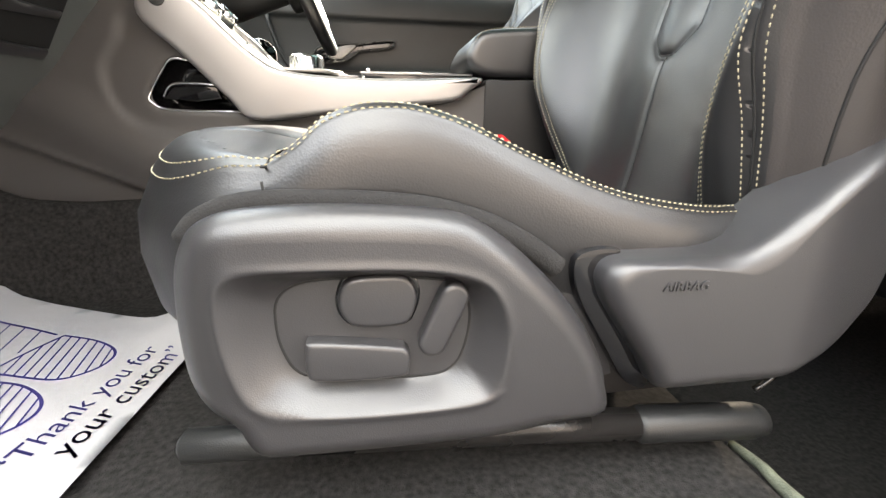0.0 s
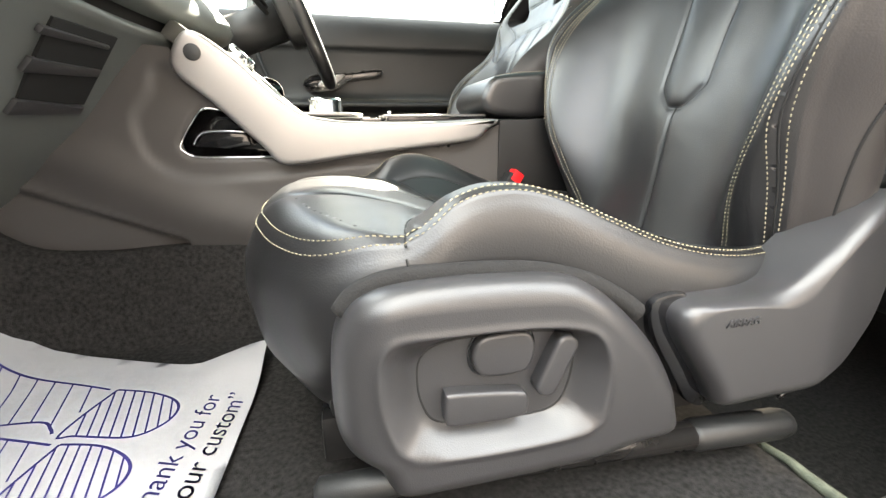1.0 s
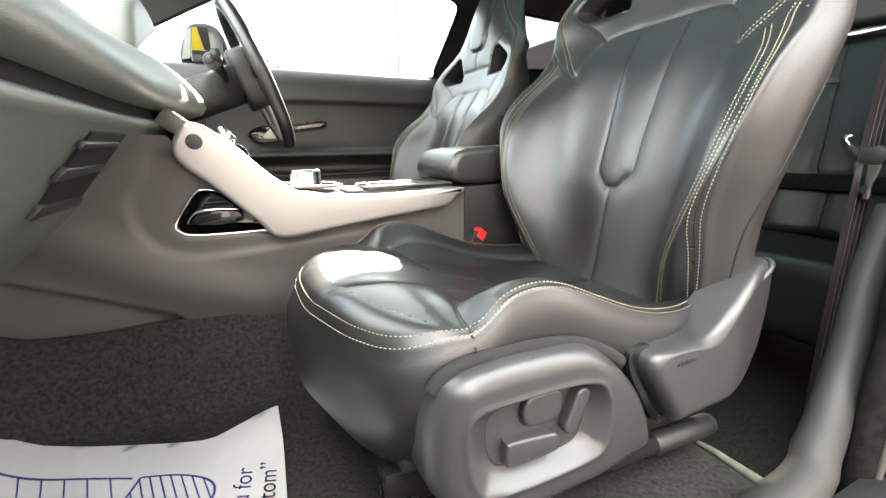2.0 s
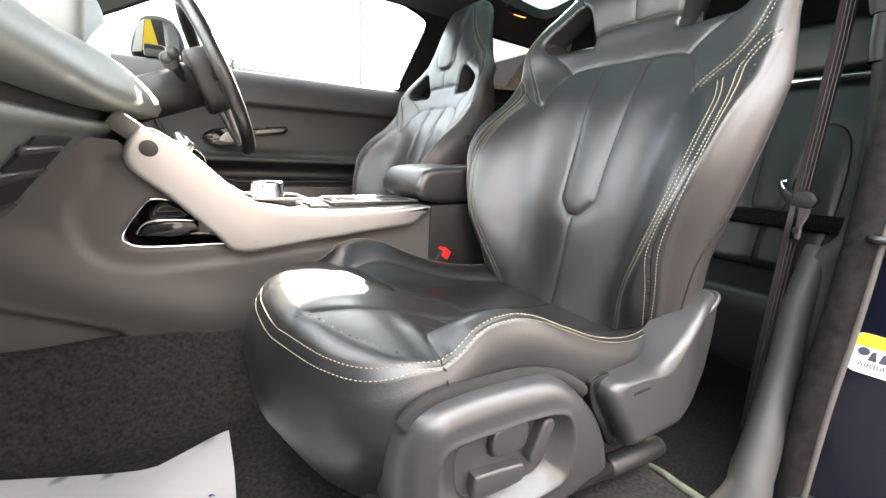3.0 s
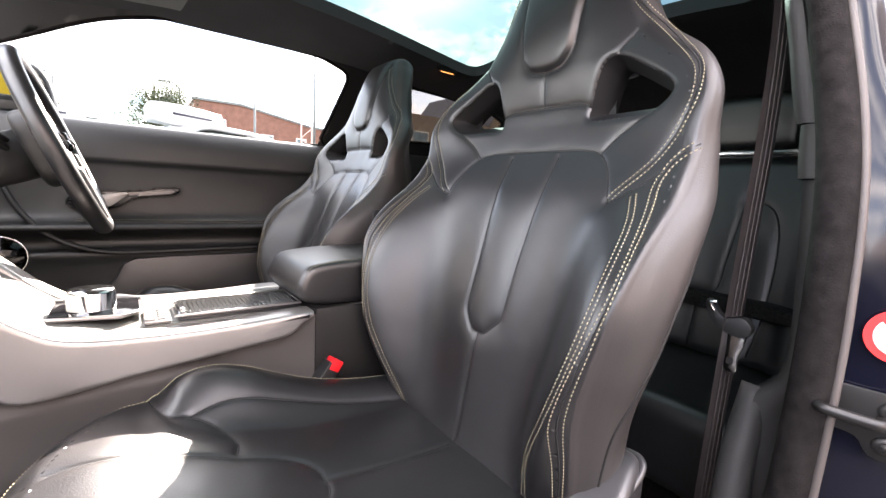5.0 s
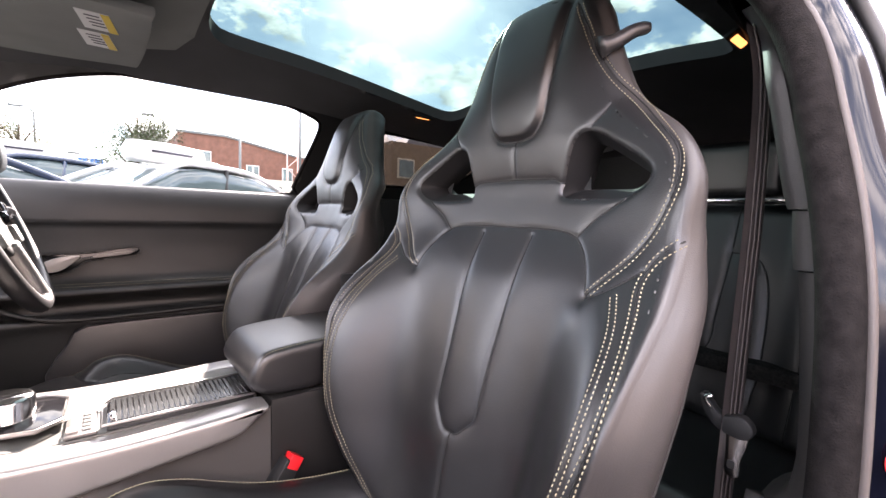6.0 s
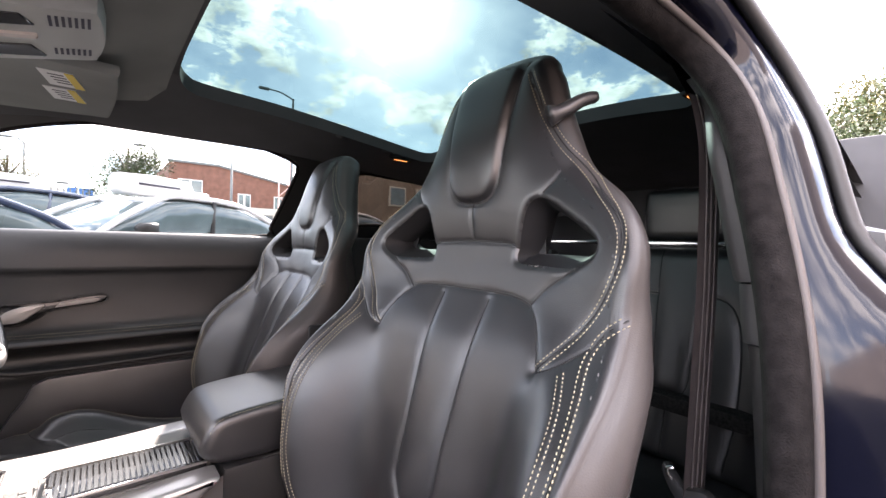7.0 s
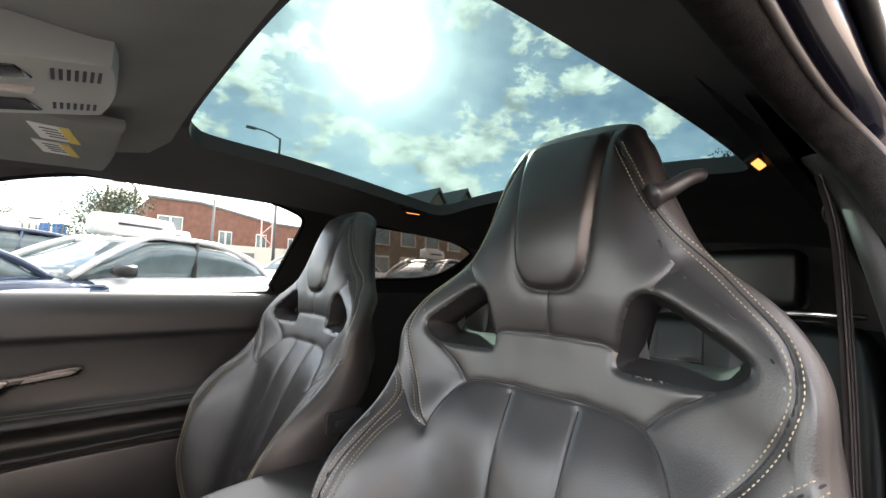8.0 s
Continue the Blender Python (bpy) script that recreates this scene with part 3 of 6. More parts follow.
def seat(name, label, side, shift, group, step, lean=0.0, deep=1.0):
    """One sports seat. side: +1 where its door is at the low-y side."""
    sx, sy, sz = shift
    at = (0.1 + sx, SEAT_Y + sy, 0.42 + sz)
    root = thing(name, label, "car seat", group, at)

    def place(v):
        v = np.asarray(v, float).reshape(-1, 3)
        return np.stack([v[:, 0] + sx + lean * (v[:, 2] - 1.19), SEAT_Y + sy + side * v[:, 1], v[:, 2] + sz], 1)

    def add(nm, mesh, mat, parent=root, lab="", smooth=True):
        v, f = mesh
        f = [tuple(q)[::-1] for q in f] if side < 0 else f
        return mesh_ob(nm, place(v), f, mat, parent, lab, smooth)

    def put3(x, y, z):
        return Vector((x + sx, SEAT_Y + sy + side * y, z + sz))

    # backrest: front cover, side covers, back shell
    v, f = sheet(INNER_EDGE, back_front, step, (HOLE, HOLE_L))
    back = add("backrest", (v, f), LEATHER, lab="black leather backrest with raised bolsters and built-in head restraint")
    edge = FULL_EDGE
    ef = back_front(edge)
    c = edge - np.array([0, 1.0])
    t = np.roll(edge, -1, 0) - np.roll(edge, 1, 0)
    out = np.stack([t[:, 1], -t[:, 0]], 1)
    out /= np.linalg.norm(out, axis=1)[:, None]
    thick = curve1([(.56, .085), (.72, .088), (.85, .102), (.95, .092), (1.02, .060), (1.06, .044), (1.12, .040), (1.25, .048), (1.40, .05)])(edge[:, 1]) * (1 + (deep - 1) * smooth01((1.14 - edge[:, 1]) / .1))
    bulge = curve1([(.56, .012), (.70, .020), (.95, .020), (1.05, .010), (1.12, .005), (1.40, .004)])(edge[:, 1])
    tuck = curve1([(.56, .0), (.95, .0), (1.05, .008), (1.12, .016), (1.25, .024), (1.40, .022)])(edge[:, 1])
    rings = []
    for k in (1.35, 1.15, 1.0, .88, .76, .64, .53, .42, .32, .22, .13, .06):
        q = back_front(edge_inset(k))
        rings.append(q + [.0006 * max(0, k - 1) / .15, 0, 0])
    lead = len(rings)
    for s, b in ((.0, .0), (.04, .10), (.12, .42), (.25, .75), (.45, 1.0), (.65, .92), (.85, .62), (.97, .2), (1.02, -.2)):
        rings.append(np.stack([ef[:, 0] + thick * s, edge[:, 0] + out[:, 0] * (bulge * b - tuck * max(s, 0) ** 1.6), edge[:, 1] + out[:, 1] * (bulge * b - tuck * max(s, 0) ** 1.6)], 1))
    shell_x = curve1([(.56, .395), (.75, .405), (.90, .425), (1.0, .448), (1.10, .478), (1.20, .508), (1.30, .525), (1.41, .545)])
    shell_x = (lambda base: lambda z: base(z) + .10 * (deep - 1) * smooth01((1.14 - z) / .1))(shell_x)
    rim = inset(edge, .030)
    rings.append(np.stack([shell_x(rim[:, 1]), rim[:, 0], rim[:, 1]], 1))
    flank = add("side_cover", loft(rings), LEATHER_LIT, lab="leather side cover of the backrest, coloured paler as if lit")
    flank.data.materials.append(LEATHER)
    flank.data.polygons.foreach_set("material_index", [1 if i < (lead - 4) * len(edge) else 0 for i in range(len(flank.data.polygons))])
    # curved seam across each side cover
    for sgn in (1, -1):
        ids = [i for i in range(len(edge)) if edge[i, 0] * sgn > .12 and .60 < edge[i, 1] < 1.02]
        ids.sort(key=lambda i: edge[i, 1])
        line = []
        for i in ids:
            w = lead + 3.0 + 3.4 * float(smooth01((edge[i, 1] - .62) / .36)) ** 1.4
            k = int(w)
            line.append(rings[k][i] * (1 - w + k) + rings[k + 1][i] * (w - k))
        add("sewn_seam", tube(spline(line, 60), .0016, 6), SEAM_SHADE)
    v, f = sheet(inset(edge, .028), lambda p: np.stack([shell_x(p[:, 1]), p[:, 0], p[:, 1]], 1), 0.010, (inset(HOLE, .0135), inset(HOLE_L, .0135)))
    add("back_shell", (v, f), PLASTIC_DARK, lab="black back shell")
    for hole in (HOLE, HOLE_L):
        hf = back_front(hole)
        rr = [np.stack([hf[:, 0], hole[:, 0], hole[:, 1]], 1)]
        for deep, shrink in ((.006, .002), (.014, .006), (.026, .011), (.032, .013), (.040, .0135)):
            q = inset(hole, shrink)
            rr.append(np.stack([hf[:, 0] + deep, q[:, 0], q[:, 1]], 1))
        rr.append(np.stack([np.full(len(q), .500), q[:, 0], q[:, 1]], 1))
        add("belt_slot", loft(rr), SLOT, lab="black lining of a belt slot")
    # cushion
    v, f = sheet(np.concatenate([cush_inset(1.0), [(.330, .0)]]), cushion_top, step)
    add("cushion", (v, f), LEATHER, lab="black leather cushion with seamed centre panel")
    ce = CUSH_EDGE
    cf = cushion_top(ce)
    t = np.gradient(ce, axis=0)
    out = np.stack([-t[:, 1], t[:, 0]], 1)
    out /= np.linalg.norm(out, axis=1)[:, None]
    if (out[30] @ np.array([0, -1.0])) < 0:
        out = -out
    front = smooth01((-.05 - ce[:, 0]) / .1)
    drop = .085 + .085 * front
    bul = .007 + .007 * front
    rings = []
    for k in (1.3, 1.12, 1.0, .88, .76, .64, .53, .42, .34, .26, .18, .10, .04):
        rings.append(cushion_top(cush_inset(k)) - [0, 0, .0006 * max(0, k - 1) / .12])
    for s, b, w in ((.0, .0, 0), (.05, .30, 0), (.14, .8, 0), (.32, 1.0, 0), (.55, .9, -.2), (.8, .4, -1.0), (1.0, -.2, -2.0)):
        o = bul * b + front * .022 * w
        rings.append(np.stack([ce[:, 0] + out[:, 0] * o, ce[:, 1] + out[:, 1] * o, cf[:, 2] - drop * s], 1))
    add("cushion_side", loft(rings, closed=False), LEATHER, lab="dark leather side and front of the cushion")
    # dark cords on the sewn lines; the shade of the grooves is in their colour
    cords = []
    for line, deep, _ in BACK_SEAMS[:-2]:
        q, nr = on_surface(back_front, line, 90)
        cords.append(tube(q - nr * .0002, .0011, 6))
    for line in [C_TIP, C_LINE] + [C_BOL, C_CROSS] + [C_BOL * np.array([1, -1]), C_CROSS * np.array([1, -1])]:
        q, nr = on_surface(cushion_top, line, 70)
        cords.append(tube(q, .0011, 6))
    add("sewn_seam", join(*cords), SEAM_SHADE, lab="dark cords that shade the sewn seams")
    # thread
    rows = []
    for sgn in (1, -1):
        for d in (-.0035, .0035):
            q, nr = on_surface(back_front, beside(CREST, d) * np.array([sgn, 1]), 160)
            rows.append(stitches(q, -nr))
        for d in (-.0046, .0046):
            q, nr = on_surface(back_front, beside(EDGE_SEAM, d) * np.array([sgn, 1]), 200)
            rows.append(stitches(q, -nr, .0054, .0040, .0012, .0010))
        for d in (-.0042, .0042):
            q, nr = on_surface(back_front, beside(WING_EDGE, d) * np.array([sgn, 1]), 200)
            rows.append(stitches(q, -nr, .0052, .0039, .0011, .0009))
    for d in (.0028, .0096):
        q2 = CUSH_EDGE[3:-3]
        n2 = np.stack([-np.gradient(q2, axis=0)[:, 1], np.gradient(q2, axis=0)[:, 0]], 1)
        n2 /= np.linalg.norm(n2, axis=1)[:, None]
        n2 = -n2 if (n2[30] @ np.array([0, 1.0])) < 0 else n2
        q, nr = on_surface(cushion_top, q2 + n2 * d, 420)
        rows.append(stitches(q, nr, .0052, .0039, .0011, .0009))
    st = add("stitching", join(*rows), THREAD, lab="cream contrast stitching", smooth=False)
    tagged(st, kind="stuff")
    return root


near_seat = seat("front_seat", "black leather sports seat with cream stitching on floor rails", 1, (0, 0, 0), "front seats", .0027)
seat("front_seat", "black leather sports seat with cream stitching behind the steering wheel", -1, (.036, .731, -.030), "front seats", .0048, .115, 1.45)


# valance of the near seat: moulded side panel with a recessed switch field
VAL = spline([(-.133, .570), (-.130, .606), (-.121, .629), (-.108, .641), (-.083, .648), (-.03, .650), (.035, .646), (.066, .635), (.100, .608), (.135, .571), (.158, .534), (.167, .508), (.168, .481), (.12, .477), (.04, .475), (-.04, .474), (-.084, .476), (-.095, .486), (-.103, .502), (-.122, .515), (-.131, .535)], 150, True)
FIELD = spline([(-.071, .572), (-.068, .590), (-.052, .600), (-.015, .602), (.028, .600), (.048, .594), (.057, .576), (.054, .548), (.044, .531), (.022, .526), (-.033, .528), (-.058, .534), (-.068, .551)], 80, True)
HOLLOW_RIM = spline([(-.100, .588), (-.097, .604), (-.086, .613), (-.054, .6145), (.007, .6135), (.043, .609), (.067, .599), (.080, .572), (.080, .543), (.074, .521), (.053, .513), (-.018, .511), (-.071, .516), (-.088, .528), (-.098, .558)], 90, True)


def valance_face(p):
    """Depth (towards the door is low) of the valance over (x, z)."""
    y = .240 + .010 * smooth01((p[:, 0] - .06) / .1) + .014 * smooth01((-.09 - p[:, 0]) / .05)
    df, _ = polyline_distance(p, FIELD, True)
    dr, _ = polyline_distance(p, HOLLOW_RIM, True)
    t = np.where(inside(p, FIELD), 1.0, np.where(inside(p, HOLLOW_RIM), dr / np.maximum(df + dr, 1e-6), 0.0))
    y = y + .020 * (.35 * smooth01(t * 1.02) + .65 * t) - .0012 * np.exp(-(dr / .004) ** 2)
    return np.stack([p[:, 0], y, p[:, 1]], 1)


valance = mesh_ob("side_valance", *rounded_face(VAL, valance_face, .018, .04, .0022, 9, (-.002, .568)), PLASTIC, near_seat, "grey moulded plastic side panel with switches")
# dark cord on the field's edge: the shade in the gap is put in as colour
mesh_ob("field_shade", *tube([(x, .2605, z) for x, z in FIELD], .0013, 6, True), SEAM_SHADE, valance, "thin dark gap round the switch field")


def round_rect0(cx, cy, w, h, r, n=5):
    pts = []
    for sx, sy, a0 in ((1, 1, 0), (-1, 1, 90), (-1, -1, 180), (1, -1, 270)):
        pts += [(cx + sx * (w / 2 - r) + r * math.cos(radians(a0 + 90 * k / n)), cy + sy * (h / 2 - r) + r * math.sin(radians(a0 + 90 * k / n))) for k in range(n + 1)]
    return pts


def capsule(a, b, r):
    a, b = np.array(a), np.array(b)
    w = math.atan2(*(b - a)[::-1])
    return [tuple(a + r * np.array([math.cos(w + t), math.sin(w + t)])) for t in np.linspace(math.pi / 2, math.pi * 1.5, 14)] + [tuple(b + r * np.array([math.cos(w + t), math.sin(w + t)])) for t in np.linspace(-math.pi / 2, math.pi / 2, 14)]


def switch(name, outline, y0, depth, label):
    return part(name, slab_bm([tuple(q) for q in outline], "y", y0, depth, .0035, 3), PLASTIC, valance, label)


switch("lumbar_switch", spline([(-.028, .578), (-.030, .592), (-.022, .603), (.0, .605), (.014, .603), (.020, .592), (.018, .578), (.010, .570), (-.018, .570)], 40, True), .262, -.010, "rounded four-way switch")
surround = switch("switch_surround", spline([(-.032, .576), (-.033, .593), (-.024, .607), (.0, .608), (.016, .607), (.024, .593), (.021, .576), (.012, .566), (-.020, .566)], 40, True), .2635, -.004, "black switch surround")
surround.data.materials[0] = GLOSS_BLACK
switch("recline_switch", capsule((.0305, .5575), (.0445, .590), .0095), .263, -.016, "tilted paddle switch")
switch("slide_switch", spline([(-.052, .558), (-.052, .540), (-.044, .533), (.008, .533), (.015, .540), (.014, .552), (.006, .556), (-.046, .562)], 40, True), .263, -.015, "long bar switch")
# felt edge between valance and cushion
mesh_ob("felt_edge", *tube([(x, .272, z - .004) for x, z in spline([(-.122, .630), (-.112, .642), (-.093, .650), (-.07, .653), (-.04, .653), (-.01, .652), (.029, .648), (.063, .639), (.087, .628), (.108, .615), (.122, .604)], 60)], .0085, 10, False, 1.0), FELT, near_seat)
mesh_ob("sewn_seam", *tube(spline([(-.074, .2735, .662), (-.073, .2722, .656), (-.071, .2715, .648)], 12), .0009, 6), SEAM_SHADE, near_seat)
# rear hinge cover with moulded lettering
COVER = spline([(.149, .598), (.158, .609), (.187, .611), (.234, .611), (.265, .619), (.294, .643), (.318, .664), (.350, .684), (.385, .694), (.403, .678), (.406, .63), (.396, .572), (.376, .545), (.354, .527), (.330, .516), (.306, .508), (.255, .506), (.207, .506), (.198, .514), (.189, .529), (.161, .568), (.152, .584)], 150, True)


def cover_face(p):
    return np.stack([p[:, 0], .243 + .02 * smooth01((p[:, 0] - .3) / .12), p[:, 1]], 1)


cover = mesh_ob("hinge_cover", *rounded_face(COVER, cover_face, .014, .05, .005, 9, (.275, .590)), PLASTIC, near_seat, "grey plastic hinge cover with moulded airbag lettering")
mesh_ob("cover_lip", *tube(spline([(.312, .292, .636), (.335, .264, .654), (.368, .256, .676), (.388, .262, .689), (.394, .288, .690)], 40), np.interp(np.linspace(0, 1, 40), [0, .1, .7, .85, 1], [.004, .0050, .0050, .006, .003]), 10, False, .8), PLASTIC, near_seat, "grey lip under the backrest")
part("bracket_gap", slab_bm([tuple(q) for q in spline([(.134, .606), (.150, .614), (.170, .612), (.163, .60), (.163, .585), (.208, .503), (.190, .500), (.164, .538), (.140, .578)], 50, True)], "y", .268, .02, .003), GLOSS_BLACK, near_seat, "gloss black recess behind the side panel")
part("hinge_bracket", slab_bm([(.09, .604), (.155, .612), (.160, .59), (.185, .50), (.165, .495), (.150, .54), (.10, .59)], "y", .282, .05, .004), PLASTIC, near_seat)


def text_ob(name, body, size, m, mat, parent=None, extrude=.0004, shear=0.0):
    cu = bpy.data.curves.new(name, "FONT")
    cu.body, cu.size, cu.extrude, cu.align_x, cu.align_y, cu.shear = body, size, extrude, "CENTER", "CENTER", shear
    tmp = new(name + "_tmp", cu)
    bpy.context.view_layer.update()
    me = bpy.data.meshes.new_from_object(tmp)
    bpy.data.objects.remove(tmp)
    me.transform(m)
    me.materials.append(mat)
    ob = new(name, me)
    attach(ob, parent)
    return ob


text_ob("lettering", "AIRBAG", .0098, pose(.204, .2425, .5935, 90, 0, 0), PLASTIC, cover, .0008, .15)
# floor rail
mesh_ob("floor_rail", *join(tube([(-.10, .286, .462), (.10, .286, .452), (.215, .285, .446)], .014, 10)), STEEL, near_seat, "black steel floor rail")
mesh_ob("rail_cap", *tube([(.212, .285, .445), (.22, .285, .445), (.33, .285, .438), (.342, .285, .438), (.347, .285, .438)], [.012, .0165, .0165, .014, .006], 14), PLASTIC_DARK, near_seat, "black plastic rail end cap")
mesh_ob("rail_cap", *tube([(-.155, .282, .464), (-.15, .282, .464), (-.07, .282, .463), (-.06, .282, .463)], [.006, .013, .013, .010], 14), PLASTIC_DARK, near_seat, "black plastic rail end cap")
part("rail_bracket", slab_bm([(.165, .475), (.19, .500), (.30, .503), (.335, .490), (.32, .468), (.17, .462)], "y", .305, .02, .003), STEEL, near_seat, "steel seat bracket")
mesh_ob("cable_hook", *tube(spline([(.330, .300, .510), (.352, .298, .506), (.362, .297, .492), (.356, .296, .474), (.340, .296, .462)], 20), .0028, 8), STEEL, near_seat, "bent wire hook")
part("inner_rail", box_bm((.50, .03, .05), (.1, .36, .462), .004), STEEL, near_seat)
part("seat_pan", box_bm((.44, .40, .06), (.08, .515, .535), .01), PLASTIC_DARK, near_seat)
# folding lever on the shoulder
mesh_ob("tilt_lever", *tube(spline([(.470, .395, 1.292), (.485, .382, 1.300), (.500, .370, 1.312), (.515, .362, 1.318), (.522, .360, 1.317)], 16), np.interp(np.linspace(0, 1, 16), [0, .2, .7, .93, 1], [.014, .010, .0085, .008, .004]), 12), PLASTIC, near_seat, "grey folding lever")

# ---------------------------------------------------------------- cabin: floor, console, dash
CAR_MID = .88


def setting(name, label, category, bm_or_mesh, mat, smooth=True):
    if isinstance(bm_or_mesh, tuple):
        ob = mesh_ob(name, *bm_or_mesh, mat, None, "", smooth)
    else:
        ob = part(name, bm_or_mesh, mat, None, "", smooth)
    return tagged(ob, label, category, kind="structure")


def floor_z(x, y):
    tunnel = .16 * smooth01((.16 - np.abs(y - CAR_MID)) / .06)
    toe = .38 * smooth01((-.55 - x) / .35) ** 1.5
    rear = -.10 * smooth01((x - .335) / .03)
    return .400 + tunnel + toe + rear + .004 * np.array([noise.noise(Vector((a * 9, b * 9, 0))) for a, b in zip(x, y)])


v, f = sheet(np.array([(-1.0, .10), (1.25, .10), (1.25, 1.66), (-1.0, 1.66)]), lambda p: np.stack([p[:, 0], p[:, 1], floor_z(p[:, 0], p[:, 1])], 1), .025)
setting("floor", "black carpeted car floor", "floor", (v, f), CARPET)

console = thing("centre_console", "grey console with satin silver rails and black bin", "console", at=(0, CAR_MID, .45))
# lower console body, both sides
SIDE = [(-.66, .74), (-.52, .84), (-.44, .875), (-.36, .872), (-.345, .85), (-.20, .71), (.10, .722), (.20, .765), (.42, .775), (.46, .60), (.46, .44), (-.30, .44), (-.45, .52), (-.66, .62)]
part("console_body", slab_bm(SIDE, "y", .850, .138, .012, 3), PLASTIC, console, "grey plastic console body")
RIDGE = np.array([(-.70, .812), (-.515, .714), (-.392, .637), (-.25, .585), (0, .565), (.5, .56)])
KICK = np.array([(-.75, .725), (-.591, .658), (-.386, .572), (-.332, .500), (-.30, .43)])
POCKET = spline([(-.366, .733), (-.352, .756), (-.334, .780), (-.318, .786), (-.300, .783), (-.270, .762), (-.212, .709), (-.250, .7085), (-.300, .709), (-.345, .711), (-.360, .717)], 60, True)
HOLLOW = spline([(-.350, .850), (-.400, .810), (-.428, .765), (-.415, .708), (-.370, .676), (-.28, .672), (-.10, .690), (.0, .70), (-.05, .77)], 70, True)


def console_side(p):
    """The moulded flank: a hollow round the pocket, a ridge below it and a set-back kick panel."""
    x, z = p[:, 0], p[:, 1]
    above = z - np.interp(x, RIDGE[:, 0], RIDGE[:, 1])
    d = polyline_distance(p, RIDGE)[0]
    fade = 1 - smooth01((x + .34) / .30)
    y = .772 - fade * np.where(above > 0, .009 * (1 - smooth01(d / .06)), .009 - .020 * smooth01(d / .075))
    low = z < np.interp(x, KICK[:, 0], KICK[:, 1])
    dk = polyline_distance(p, KICK)[0]
    y = y + np.where(low, .012 * smooth01(dk / .006), 0) - .002 * np.exp(-(dk / .004) ** 2)
    dh = polyline_distance(p, HOLLOW, True)[0]
    y = y + .006 * smooth01((np.where(inside(p, HOLLOW), dh, -dh) + .006) / .014)
    dp = near_line(p, POCKET, .03, True)
    y = y + .005 * np.clip(1 - dp / .006, 0, 1) ** 2
    return np.stack([x, y, z], 1)


mesh_ob("side_panel", *sheet(np.array([(-.72, .76), (-.58, .82), (-.44, .882), (-.36, .876), (-.345, .852), (-.20, .712), (.10, .724), (.20, .767), (.42, .777), (.46, .60), (.46, .44), (-.28, .44), (-.322, .500), (-.40, .502), (-.72, .506)]), console_side, .006, (POCKET,)), FLANK, console, "moulded grey plastic side panel")
pk = console_side(POCKET)
mesh_ob("pocket_lining", *loft([pk, pk + [0, .010, 0], pk + [0, .048, 0], np.stack([pk[:, 0] * .6 - .118, pk[:, 1] * 0 + .832, pk[:, 2] * .6 + .296], 1), np.stack([pk[:, 0] * .02 - .289, pk[:, 1] * 0 + .832, pk[:, 2] * .02 + .725], 1)]), GLOSS_BLACK, console, "gloss black pocket")
part("pocket_divider", slab_bm([(-.352, .726), (-.336, .745), (-.300, .748), (-.268, .746), (-.262, .728), (-.300, .722)], "y", .790, .03, .004), GLOSS_BLACK, console, "gloss black ledge in the pocket")
mesh_ob("ledge_edge", *tube(spline([(-.352, .791, .728), (-.336, .788, .748), (-.300, .788, .751), (-.268, .789, .749)], 20), .0022, 8), CHROME, console, "bright edge of the ledge")
# silver rails
RAIL = spline([(-.326, .898), (-.27, .865), (-.225, .822), (-.195, .795), (-.15, .772), (-.05, .764), (.06, .765), (.172, .769), (.150, .748), (.128, .732), (.05, .722), (-.08, .708), (-.200, .695), (-.24, .728), (-.30, .790), (-.354, .846)], 110, True)
for y0, d in ((.748, .052), (.960, .052)):
    part("silver_rail", slab_bm([tuple(q) for q in RAIL], "y", y0, d, .009, 4), SILVER, console, "satin silver console rail")
for y in (.7465, 1.0135):
    part("button_cap", slab_bm([(-.321 + .0125 * math.cos(a), .866 + .0125 * math.sin(a)) for a in np.linspace(0, 6.283, 24, endpoint=False)], "y", y, .006, .002), PLASTIC_DARK, console, "round black cap")
part("top_plate", slab_bm([(-.30, .875), (-.25, .835), (-.18, .778), (-.10, .766), (.165, .768), (.165, .70), (-.19, .69), (-.31, .80)], "y", .795, .170, .004), TOP_GREY, console, "satin grey top plate")
TRAY = material("tray_gloss", (0.020, 0.021, 0.021), 0.16, vary=0.2, rough_vary=0.05)
part("bin_tray", box_bm((.19, .096, .012), (.068, .846, .7705), .003), GLOSS_BLACK, console, "black ribbed cup tray")
part("gear_plate", slab_bm([(-.195, .835), (-.10, .822), (-.075, .85), (-.075, .925), (-.10, .95), (-.195, .94)], "z", .775, .006, .002), GLOSS_BLACK, console, "gloss black selector plate")
mesh_ob("gear_selector", *tube([(-.135, .885, .776), (-.135, .885, .782), (-.135, .885, .806), (-.135, .885, .811), (-.135, .885, .811)], [.034, .031, .031, .028, .024], 36), CHROME, console, "round metal gear selector")
mesh_ob("selector_top", *tube([(-.135, .885, .8065), (-.135, .885, .8095)], .0235, 28), DASH, console, "dark disc on the selector")
# armrest
ARM = spline([(.150, .795), (.160, .832), (.185, .848), (.28, .856), (.42, .858), (.45, .845), (.45, .79), (.36, .776), (.20, .772)], 60, True)
part("armrest_lid", slab_bm([tuple(q) for q in ARM], "y", .770, .200, .016, 4), LEATHER, console, "black leather armrest lid")
ARM_BASE = material("armrest_side", (0.010, 0.0095, 0.0095), 0.55, vary=0.15, grain=0.15, grain_scale=900, kind="cells", spec=0.3)
